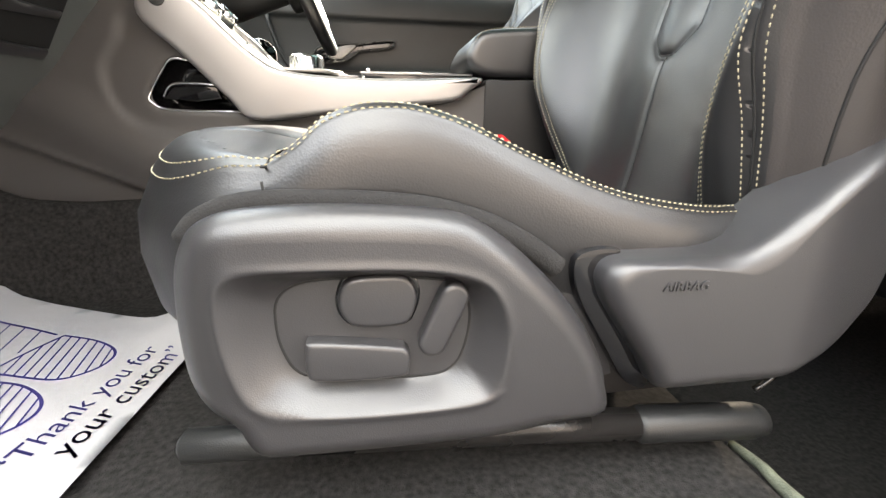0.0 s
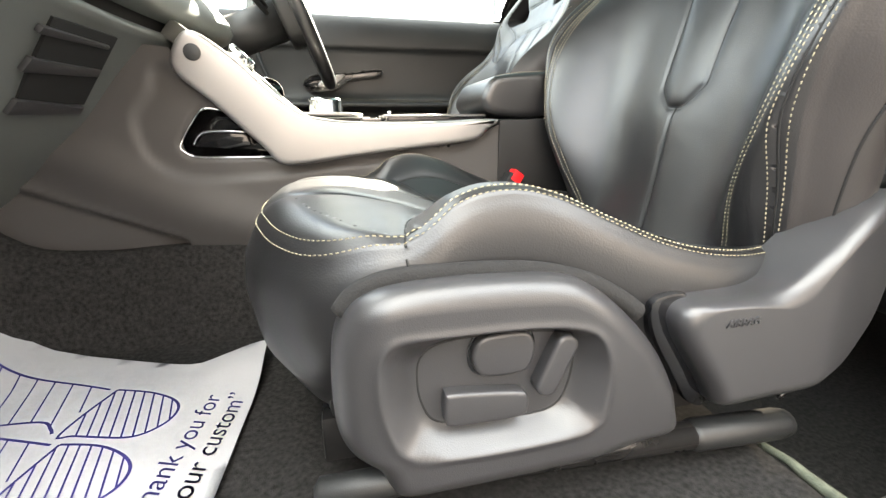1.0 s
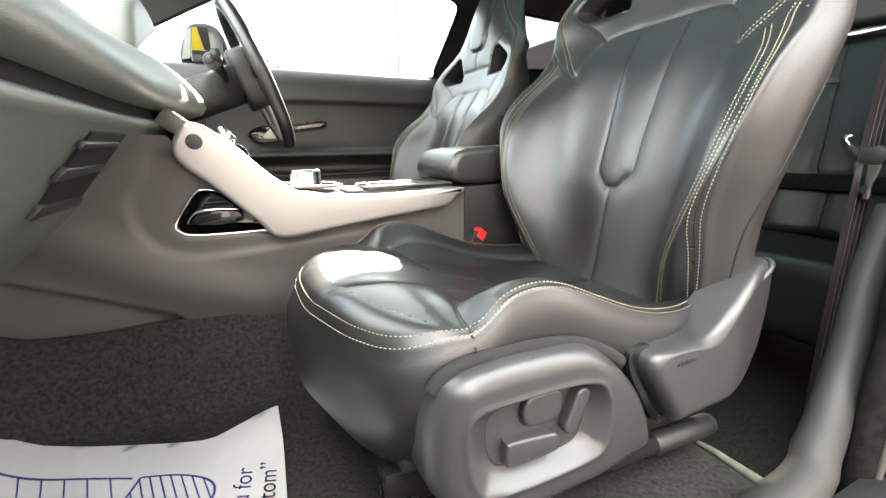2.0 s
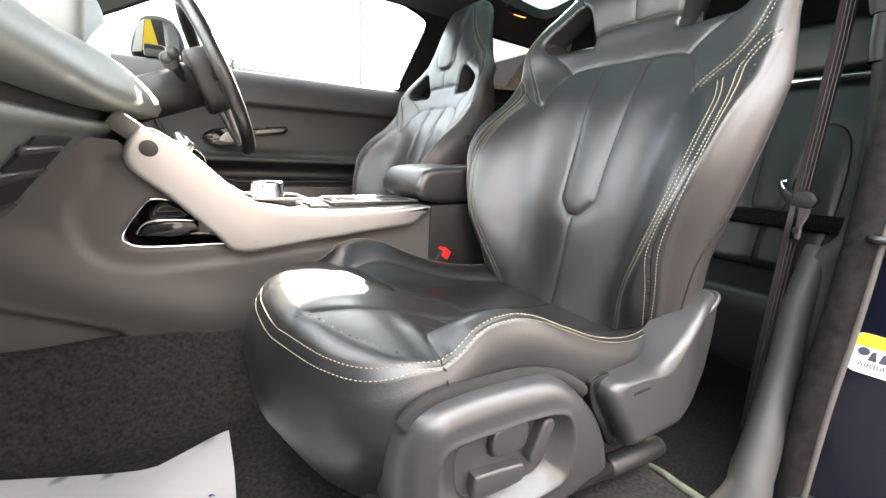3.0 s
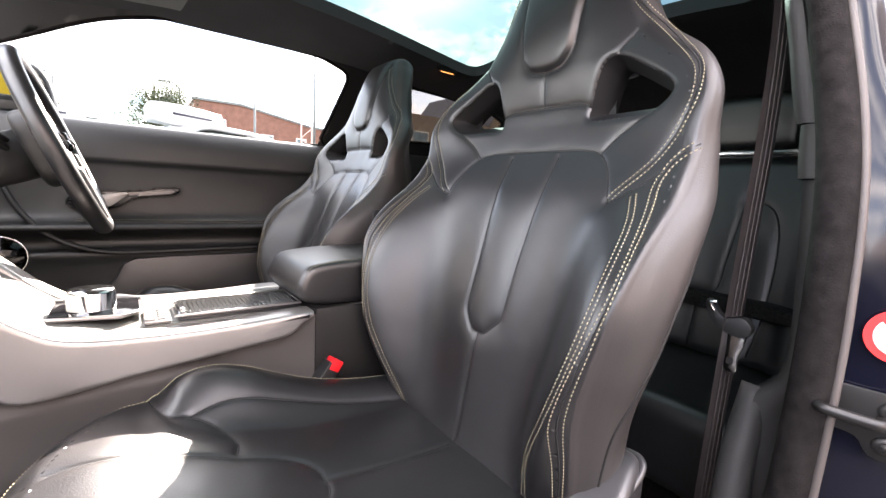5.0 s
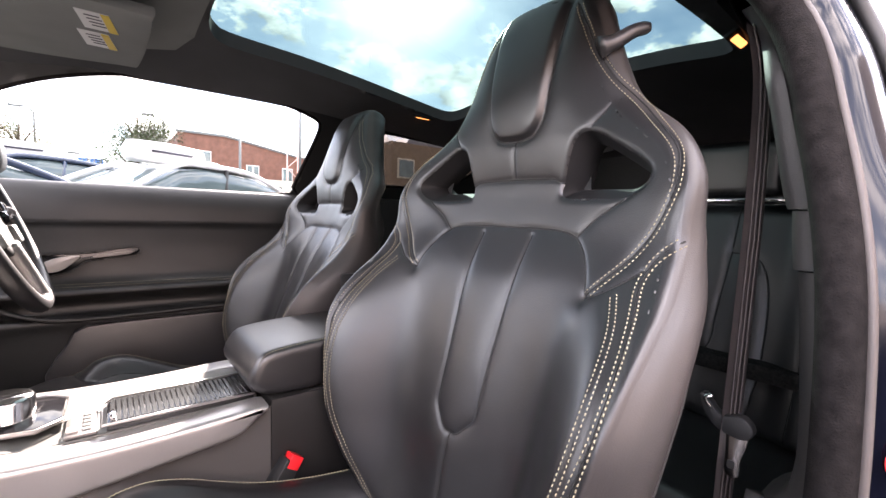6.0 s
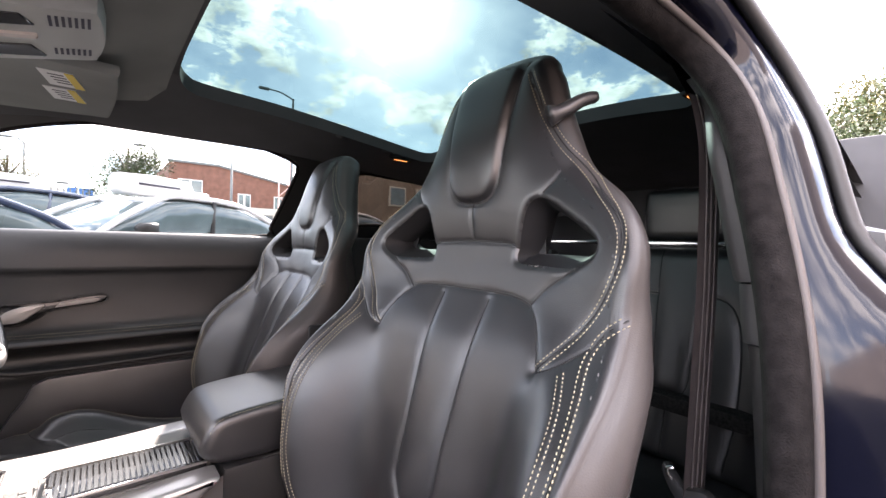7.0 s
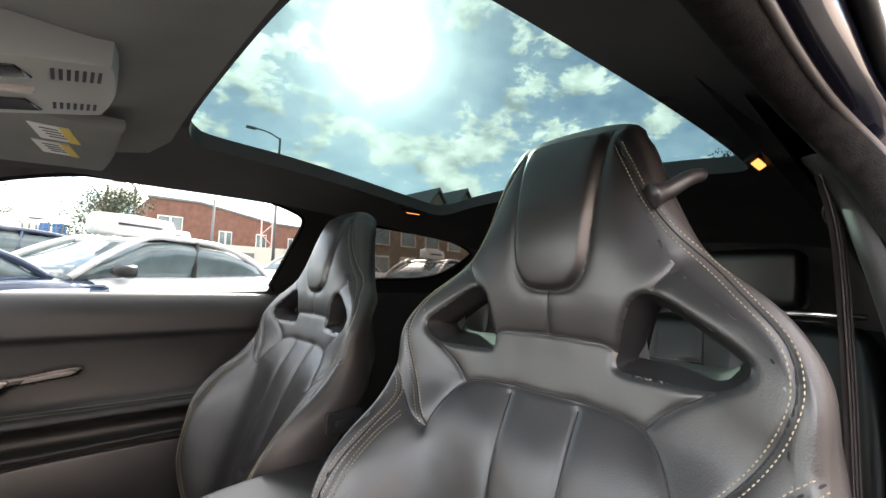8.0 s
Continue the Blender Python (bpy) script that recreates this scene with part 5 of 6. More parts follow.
# plain outer body, unseen, closes the car all round and casts its shadow
setting("wall_front_body", "blue-black bonnet and front wings", "car body", slab_bm([tuple(q) for q in spline([(-2.35, .30), (-2.45, .60), (-2.30, .86), (-1.70, .98), (-1.02, 1.02), (-1.0, .60), (-1.0, .30)], 50, True)], "y", .02, 1.72, .05, 3), PAINT)
setting("wall_far_outer", "blue-black outer skin of the far side", "car body", box_bm((2.9, .05, .84), (.42, 1.735, .70), .02), PAINT)
setting("wall_rear_body", "blue-black tail of the car", "car body", box_bm((.12, 1.66, .80), (1.93, .88, .70), .03), PAINT)
setting("wall_underbody", "black underbody panel", "car body", box_bm((4.1, 1.60, .05), (-.20, .90, .255), .01), PLASTIC_DARK)

v, f = sheet(np.array([(-.30, .26), (-1.06, .18), (-1.06, 1.58), (-.30, 1.50)]), lambda p: np.stack([p[:, 0], p[:, 1], 1.03 + (p[:, 0] + 1.06) * .55 - .06 * np.abs((p[:, 1] - CAR_MID) / .7) ** 2.5 * smooth01((p[:, 0] + 1.0) / .6)], 1), .06)
screen = setting("window_4", "clear windscreen glass", "window", (v, f), GLASS_SCREEN)
screen.visible_shadow = False
# ---------------------------------------------------------------- paper mat
paper = thing("paper_mat", "white paper floor mat printed with blue shoe soles and words", "paper mat", at=(-.5, .5, .405))
PAPER_EDGE = np.array([(-.262, .24), (-.252, .45), (-.246, .56), (-.246, .640), (-.29, .632), (-.345, .630), (-.46, .665), (-.57, .706), (-.62, .735), (-.70, .80), (-.75, .85), (-.82, .80), (-.86, .45), (-.84, .24)])


def paper_top(p):
    x, y = p[:, 0], p[:, 1]
    z = floor_z(x, y) * 0 + .4105 + .38 * smooth01((-.55 - x) / .35) ** 1.5
    curl = smooth01((x + .36) / .11) * smooth01((y - .50) / .14)
    z = z + .022 * curl + .004 * np.sin(x * 21 + y * 9) * smooth01((-.30 - x) / .1)
    z = z + .010 * smooth01((y - .60) / .08) * smooth01((-.50 - x) / .1)
    return np.stack([x, y, z], 1)


sheet_v, sheet_f = sheet(PAPER_EDGE, paper_top, .014)
mesh_ob("sheet", sheet_v, sheet_f, PAPER, paper)


def ink_line(pts, w=.0028):
    p = spline(pts, max(12, len(pts) * 8))
    t = np.gradient(p, axis=0)
    t /= np.linalg.norm(t, axis=1)[:, None] + 1e-9
    n = np.stack([-t[:, 1], t[:, 0]], 1) * w / 2
    return loft([paper_top(p - n) + [0, 0, .0012], paper_top(p + n) + [0, 0, .0012]], closed=False)


def shoe(ox, oy):
    heel = [(-.430, .575), (-.385, .562), (-.352, .540), (-.338, .515), (-.345, .487), (-.375, .468), (-.435, .482), (-.452, .490), (-.430, .575)]
    sole = [(-.440, .577), (-.52, .615), (-.60, .655), (-.68, .70), (-.74, .70), (-.76, .64), (-.72, .57), (-.64, .54), (-.56, .535), (-.49, .522), (-.470, .505), (-.462, .493)]
    rows = [ink_line([(x + ox, y + oy) for x, y in heel], .0034), ink_line([(x + ox, y + oy) for x, y in sole], .0034)]
    for outline, n in ((heel, 9), (sole, 13)):
        poly = spline(outline, 80)
        for x in np.linspace(poly[:, 0].min() + .010, poly[:, 0].max() - .010, n):
            xs_ = []
            for a, b in zip(poly, np.roll(poly, -1, 0)):
                xa, xb = x - .25 * (a[1] - .52), x - .25 * (b[1] - .52)
                if (a[0] - xa) * (b[0] - xb) < 0:
                    k = (a[0] - xa) / ((a[0] - xa) - (b[0] - xb))
                    xs_.append(a + (b - a) * k)
            if len(xs_) >= 2:
                q = sorted(xs_, key=lambda e: e[1])
                a, b = q[0], q[-1]
                rows.append(ink_line([(a[0] + ox, a[1] + oy), ((a[0] + b[0]) / 2 + ox, (a[1] + b[1]) / 2 + oy), (b[0] + ox, b[1] + oy)], .0020))
    return join(*rows)


mesh_ob("sole_print", *shoe(0, 0), INK, paper, "printed shoe sole in blue stripes", False)
mesh_ob("sole_print", *shoe(-.012, -.105), INK, paper, "printed shoe sole in blue stripes", False)
for body, x, y in (("\u201cThank you for", -.312, .428), ("your custom\u201d", -.279, .435)):
    ob = text_ob("printed_line", body, .033, pose(x, y, .4125, 0, 0, 83), INK, paper, .0001, .25)
    co = np.array([tuple(v.co) for v in ob.data.vertices])
    top = paper_top(co[:, :2])
    for v, t in zip(ob.data.vertices, top):
        v.co.z = t[2] + .0014

# ---------------------------------------------------------------- console details
mesh_ob("pocket_rim", *tube([tuple(q - np.array([0, .001, 0])) for q in console_side(spline([(-.302, .7845), (-.320, .787), (-.335, .780), (-.367, .732), (-.362, .717), (-.345, .710), (-.300, .708), (-.222, .708)], 50))], .0020, 8), CHROME, console, "thin chrome rim")
for k in range(26):
    part("tray_slat", box_bm((.0060, .084, .0018), (-.020 + k * .0070, .846, .7768), .0008, 1), TRAY, console)
part("tray_lip", box_bm((.007, .022, .010), (-.020, .820, .780), .003), CHROME, console, "chrome tray grip")
mesh_ob("tray_frame", *tube([(-.032, .797, .776), (.162, .795, .777), (.162, .897, .777), (-.020, .897, .776), (-.032, .880, .776)], .0022, 8, True), SILVER, console, "satin tray frame")
mesh_ob("selector_frame", *tube([(-.198, .832, .781), (-.10, .818, .779), (-.070, .848, .778), (-.070, .927, .778), (-.10, .955, .779), (-.198, .943, .781)], .0035, 8, True), SILVER, console, "silver selector frame")
keys = part("switch_panel", box_bm((.034, .075, .004), (-.054, .834, .7690), .0015), STRIP, console, "small panel of grey switches")
for n in range(5):
    part("switch_key", box_bm((.010, .010, .003), (-.048, .812 + n * .0125, .7712), .001, 1), TOP_GREY, keys)
part("brake_switch", box_bm((.014, .016, .005), (-.063, .814, .7715), .0015), SILVER, keys, "parking brake switch")
stack = part("control_panel", slab_bm([(-.36, .925), (-.285, .865), (-.215, .802), (-.23, .78), (-.38, .90)], "y", .805, .150, .004), TOP_GREY, console, "satin climate control panel")
for y in (.845, .915):
    v, f = tube([(-.285, y, .867), (-.272, y, .882), (-.269, y, .885), (-.2685, y, .8855)], [.020, .019, .016, .001], 22)
    mesh_ob("control_knob", v, f, CHROME, stack, "metal ringed knob")
for k in range(5):
    part("control_key", box_bm((.014, .021, .005), (-.246, .832 + k * .024, .832), .001, 1, pose(0, 0, 0, 0, 42, 0)), GLOSS_BLACK if k % 2 else DASH, stack)
# arm rest seam thread
line = np.array([(x, .7715, z) for x, z in spline([(.158, .806), (.166, .828), (.188, .842), (.28, .850), (.43, .852)], 50)])
tagged(mesh_ob("stitching", *stitches(line + [0, .002, .006], np.tile([0, -.7, .7], (50, 1))), THREAD, console, "cream stitching", False), kind="stuff")

# ---------------------------------------------------------------- dash details
VENT_OUT = Vector((.74, -.06, -.67)).normalized()


def plate_bm(corners, low, high, soft=0.0):
    """A flat plate on four corners of the vent's face, from low to high along the face's normal."""
    bm = bmesh.new()
    rings = [[bm.verts.new(Vector(c) + VENT_OUT * h) for c in corners] for h in (low, high)]
    for a in range(4):
        b = (a + 1) % 4
        bm.faces.new((rings[0][a], rings[0][b], rings[1][b], rings[1][a]))
    bm.faces.new(rings[0][::-1])
    bm.faces.new(rings[1])
    bmesh.ops.recalc_face_normals(bm, faces=bm.faces)
    if soft:
        bmesh.ops.bevel(bm, geom=bm.edges[:], offset=soft, segments=2, affect="EDGES", profile=.5)
    return bm


# the face has no hole; this dark plate carries the opening's shade
part("vent_shade", plate_bm([(-.4138, .590, .8752), (-.4042, .7135, .8771), (-.4756, .742, .7915), (-.4897, .625, .7878)], -.006, .003), SEAM_SHADE, dash, "dark plate for the shade in the vent opening")
for p, q, deep in (((-.4227, .579, .8662), (-.4144, .7051, .8679), .010), ((-.4502, .5966, .8362), (-.4388, .7242, .8392), .020), ((-.4864, .617, .7919), (-.4776, .7402, .7902), .022)):
    p, q = Vector(p), Vector(q)
    down = Vector((-.67, 0, -.74)) * deep
    part("vent_slat", plate_bm([p, q, q + down * .6, p + down], .001, .008, .0015), PLASTIC, dash, "grey vent slat")
mirror = thing("door_mirror", "black outside mirror with a yellow and white card", "door mirror", at=(-.32, 1.77, 1.14))
part("housing", slab_bm([tuple(g) for g in spline([(-.40, 1.16), (-.375, 1.26), (-.34, 1.29), (-.28, 1.285), (-.25, 1.24), (-.25, 1.165), (-.32, 1.145)], 40, True)], "y", 1.76, .10, .02, 3), PLASTIC_DARK, mirror, "black housing")
part("mirror_foot", box_bm((.06, .14, .04), (-.33, 1.72, 1.16), .01), PLASTIC_DARK, mirror, "black mirror foot")
part("yellow_card", slab_bm([(-.368, 1.175), (-.352, 1.270), (-.338, 1.272), (-.318, 1.178)], "y", 1.752, .004, 0), YELLOW, mirror, "yellow card", False)
part("white_card", slab_bm([(-.396, 1.165), (-.374, 1.255), (-.354, 1.270), (-.370, 1.170)], "y", 1.752, .004, 0), WHITE, mirror, "white card", False)
part("mirror_glass", slab_bm([(-.300, 1.18), (-.305, 1.27), (-.28, 1.27), (-.262, 1.235), (-.262, 1.18)], "y", 1.752, .004, 0), CHROME, mirror, "mirror glass", False)
disc = thing("hanging_disc", "thin clear plastic disc beside the console switches", "disc", at=(-.27, 1.05, .80))
v, f = tube([(-.269, 1.098, .833), (-.269, 1.102, .833)], .036, 40)
mesh_ob("plate", v, f, GLASS_DARK, disc, "thin clear plate")
mesh_ob("edge", *tube([(-.269 + .036 * math.cos(a), 1.10, .833 + .036 * math.sin(a)) for a in np.linspace(0, 6.283, 48, endpoint=False)], .0012, 6, True), CHROME, disc)
v, f = tube([(-.313, 1.085, .862), (-.313, 1.095, .868)], .013, 16)
mesh_ob("red_button", v, f, RED, disc, "dull red button")
slot = thing("seat_badge", "small dark plate for the shade in the slot badge on the driver seat side", "badge", at=(.425, .975, .915))
part("plate", slab_bm([tuple(g) for g in round_rect0(.424, .918, .075, .042, .008)], "y", .950, .02, .003), PLASTIC_DARK, slot)
# dark plate on the badge; the slot's shade is put into its colour
part("slot", slab_bm([tuple(g) for g in round_rect0(.424, .918, .040, .016, .005)], "y", .9475, .004, .001), SEAM_SHADE, slot, "dark plate for the shade in the slot")

# ---------------------------------------------------------------- far door details
for pts, nm in (([(.45, 1.6035, .852), (.2, 1.598, .853), (-.1, 1.598, .855), (-.2, 1.60, .858)], "a"), ([(.45, 1.5935, .846), (.2, 1.588, .847), (-.1, 1.588, .849), (-.2, 1.59, .852)], "b")):
    p = spline(pts, 60)
    tagged(mesh_ob("stitching", *stitches(p + [0, -.001, .002], np.tile([0, -.5, .8], (60, 1))), THREAD, None, "", False), "cream stitching along the far door armrest", "stitching", kind="stuff")
p = spline([(.46, 1.578, .768), (.2, 1.576, .765), (-.05, 1.574, .762), (-.16, 1.574, .770), (-.25, 1.58, .81), (-.31, 1.59, .88), (-.345, 1.60, .96), (-.36, 1.605, 1.02)], 60)
setting("trim_door_bead", "black bead along the far door panel", "trim", tube(p, .007, 8), PLASTIC_DARK)
part("door_bin", slab_bm([tuple(q) for q in spline([(-.12, .56), (-.10, .72), (-.06, .745), (.3, .748), (.50, .748), (.50, .56)], 40, True)], "y", 1.560, .03, .008), PLASTIC, thing("door_bin_panel", "grey plastic lower bin of the far door", "door bin", at=(.2, 1.575, .56)), "grey plastic bin front")

# ---------------------------------------------------------------- roof details
roofc = thing("roof_console", "light grey roof console with lamp lenses and speaker slots", "roof console", at=(-.06, .88, 1.41))
CONSOLE_GREY = material("console_grey", (0.34, 0.35, 0.34), 0.5, vary=0.05, grain=0.1, grain_scale=900)


def tilt_roof(x, y, z):
    return Vector((x, y, z + .22 * (x - .03)))


part("housing", slab_bm([tuple(q) for q in spline([(-.22, .800), (.0, .788), (.024, .795), (.033, .86), (.033, .92), (.024, .975), (.0, .988), (-.22, .985)], 50, True)], "z", 1.418, .08, .006, 2, tilt_roof), CONSOLE_GREY, roofc, "light grey housing")
part("lens_cover", slab_bm([(-.20, .812), (-.052, .808), (-.040, .842), (-.20, .852)], "z", 1.4155, .005, .001, 1, tilt_roof), GLOSS_BLACK, roofc, "dark lens")
part("lens_cover", slab_bm([(-.20, .925), (-.050, .920), (-.036, .965), (-.20, .972)], "z", 1.4155, .005, .001, 1, tilt_roof), GLOSS_BLACK, roofc, "dark lens")
part("lamp_bar", slab_bm([(-.15, .873), (-.04, .873), (-.04, .890), (-.15, .890)], "z", 1.4145, .008, .002, 1, tilt_roof), LENS_DIM, roofc, "long slim lens")
# speaker slots are dark bars; the shade inside them is only colour
for y0, h in ((.808, .034), (.930, .026)):
    for k in range(7):
        x = -.026 + k * .0066
        part("slot", slab_bm([(x, y0), (x + .0034, y0), (x + .0034, y0 + h), (x, y0 + h)], "z", 1.4172, .002, 0, 1, tilt_roof), DARK_PRINT, roofc)
visor = thing("sun_visor", "grey sun visor with white and yellow warning labels", "sun visor", at=(-.15, 1.2, 1.42))
part("flap", slab_bm([tuple(q) for q in spline([(-.30, 1.06), (.02, 1.03), (.055, 1.06), (.05, 1.36), (.02, 1.40), (-.26, 1.42)], 50, True)], "z", 1.412, .022, .008), HEADLINER_GREY, visor)
for y0, y1 in ((1.075, 1.165), (1.185, 1.275)):
    part("warning_label", slab_bm([(-.058, y0), (-.010, y0), (.006, y1), (-.045, y1)], "z", 1.4110, .0012), WHITE, visor, "white label", False)
    part("label_band", slab_bm([(-.022, y0), (-.010, y0), (.006, y1), (-.008, y1)], "z", 1.4100, .001), YELLOW, visor, "yellow band", False)
    for k in range(4):
        y = y0 + .018 + k * .016
        part("text_bar", box_bm((.022, .004, .0006), (-.034 + .012 * k * .3, y, 1.4105)), DARK_PRINT, visor, "", False)

# ---------------------------------------------------------------- jamb labels and hinge parts
sticker = thing("warning_sticker", "white and yellow airbag sticker on the black pillar", "sticker", at=(.500, .095, .64))
sm = pose(.4975, .1025, .638, 90, 3, -78)


def on_jamb(bm):
    bmesh.ops.transform(bm, matrix=sm, verts=bm.verts)
    return bm


def round_rect(w, h, r, n=6):
    pts = []
    for cx, cy, a0 in ((w / 2 - r, h / 2 - r, 0), (-w / 2 + r, h / 2 - r, 90), (-w / 2 + r, -h / 2 + r, 180), (w / 2 - r, -h / 2 + r, 270)):
        pts += [(cx + r * math.cos(radians(a0 + 90 * k / n)), cy + r * math.sin(radians(a0 + 90 * k / n))) for k in range(n + 1)]
    return pts


part("label_base", on_jamb(slab_bm(round_rect(.052, .056, .007), "z", 0, .001)), WHITE, sticker, "white label", False)
part("label_head", on_jamb(slab_bm([(-.026, .010), (.026, .010), (.026, .022), (.020, .028), (-.020, .028), (-.026, .022)], "z", .0011, .0005)), YELLOW, sticker, "yellow band", False)
for x in (-.015, .015):
    part("pictogram", on_jamb(slab_bm([(x + .006 * math.cos(a), .003 + .006 * math.sin(a)) for a in np.linspace(0, 6.283, 14, endpoint=False)], "z", .0011, .0005)), DARK_PRINT, sticker, "dark round pictogram", False)
    part("pictogram", on_jamb(slab_bm([(x * .35 - .004, -.008), (x * .35 + .005, -.008), (x * .35 + .002, .006), (x * .35 - .002, .004)], "z", .0011, .0005)), DARK_PRINT, sticker, "small dark shape", False)
text_ob("lettering", "AIRBAG", .0105, sm @ pose(0, -.0155, .0013), DARK_PRINT, sticker, .0002)
ban = thing("warning_sticker", "round red prohibition sticker with child seat sign on the pillar", "sticker", at=(.515, .098, .845))
sm = pose(.5085, .0900, .876, 90, 3, -78)
part("label_disc", on_jamb(slab_bm([(.027 * math.cos(a), .027 * math.sin(a)) for a in np.linspace(0, 6.283, 40, endpoint=False)], "z", 0, .001)), RED_PRINT, ban, "red disc", False)
part("label_centre", on_jamb(slab_bm([(.020 * math.cos(a), .020 * math.sin(a)) for a in np.linspace(0, 6.283, 36, endpoint=False)], "z", .0011, .0005)), WHITE, ban, "white centre", False)
part("seat_sign", on_jamb(slab_bm([(-.009, .010), (-.004, .011), (-.002, -.002), (.010, -.003), (.012, -.008), (-.008, -.010)], "z", .0017, .0005)), DARK_PRINT, ban, "black child seat shape", False)
part("red_stroke", on_jamb(slab_bm([(-.016, .013), (-.013, .016), (.016, -.013), (.013, -.016)], "z", .0023, .0005)), RED_PRINT, ban, "red stroke", False)
striker = thing("door_striker", "dark steel door striker plate with two bolts on the pillar", "door striker", at=(.51, .10, .735))
sm = pose(.5060, .1000, .788, 90, 3, -78)
plate = spline([(-.034, .022), (-.030, .030), (.034, .030), (.040, .020), (.040, -.020), (.028, -.034), (.006, -.036), (-.008, -.020), (-.034, -.014)], 40, True)
part("plate", on_jamb(slab_bm([tuple(q) for q in plate], "z", 0, .005, .0015)), JAMB_STEEL, striker)
for x, y in ((.012, .014), (.014, -.021)):
    v, f = tube([tuple(sm @ Vector((x, y, .004))), tuple(sm @ Vector((x, y, .0085))), tuple(sm @ Vector((x, y, .0095)))], [.010, .009, .005], 18)
    bolt = mesh_ob("bolt", v, f, JAMB_STEEL, striker, "round bolt head")
    # hex socket drawn as a near-black disc, its inner shade put into colour
    v, f = tube([tuple(sm @ Vector((x, y, .0092))), tuple(sm @ Vector((x, y, .0100)))], .0042, 6)
    mesh_ob("socket", v, f, SEAM_SHADE, bolt)
v, f = tube([tuple(sm @ Vector(q)) for q in spline([(-.040, .004, .002), (-.040, .004, .016), (-.034, .004, .022), (.002, .004, .022), (.008, .004, .016), (.008, .004, .002)], 24)], .0058, 12)
mesh_ob("loop", v, f, JAMB_STEEL, striker, "thick striker bar")

# ---------------------------------------------------------------- outside
ASPHALT = material("asphalt", (0.052, 0.050, 0.049), 0.9, vary=0.3, vary_scale=1.5, grain=0.8, grain_scale=180)
ground_rows = [(-400, -.01), (2.6, -.01), (4.0, .05), (17, .84), (500, 1.0)]
setting("ground", "grey tarmac forecourt", "ground", loft([[(x, y, z) for x in np.linspace(-400, 400, 9)] for y, z in ground_rows], closed=False), ASPHALT, False)


def ground_at(y):
    return float(np.interp(y, [r[0] for r in ground_rows], [r[1] for r in ground_rows]))


CAR_WHITE = material("white_car_paint", (0.74, 0.74, 0.75), 0.25, vary=0.03, coat=0.8)
CAR_BLUE = material("dark_blue_car_paint", (0.025, 0.045, 0.09), 0.2, vary=0.05, coat=0.9)
CAR_GREY = material("silver_car_paint", (0.42, 0.43, 0.42), 0.3, metal=0.3, vary=0.04, coat=0.8)
CAR_GLASS = material("car_window", (0.10, 0.14, 0.15), 0.06, vary=0.3, vary_scale=2, coat=0.5, rough_vary=0.02)
TYRE = material("tyre", (0.02, 0.02, 0.02), 0.9, vary=0.2)
BRICK = material("red_brick", (0.19, 0.092, 0.068), 0.9, vary=0.22, vary_scale=3, grain=0.6, grain_scale=60)
BROWN = material("brown_brick", (0.22, 0.17, 0.125), 0.9, vary=0.2, vary_scale=3, grain=0.6, grain_scale=60)
CREAM = material("cream_render", (0.62, 0.58, 0.50), 0.85, vary=0.08, vary_scale=1)
SLATE = material("slate_roof", (0.10, 0.105, 0.12), 0.7, vary=0.2, vary_scale=2)
POLE = material("grey_pole", (0.16, 0.17, 0.17), 0.5, metal=0.4, vary=0.1)
LEAF = material("leaf", (0.038, 0.056, 0.016), 0.6, vary=0.45, vary_scale=2.5)
LEAF_WARM = material("yellowing_leaf", (0.080, 0.076, 0.018), 0.6, vary=0.45, vary_scale=2.5)
BARK = material("bark", (0.10, 0.08, 0.06), 0.9, vary=0.3, vary_scale=12, grain=0.8, grain_scale=50)


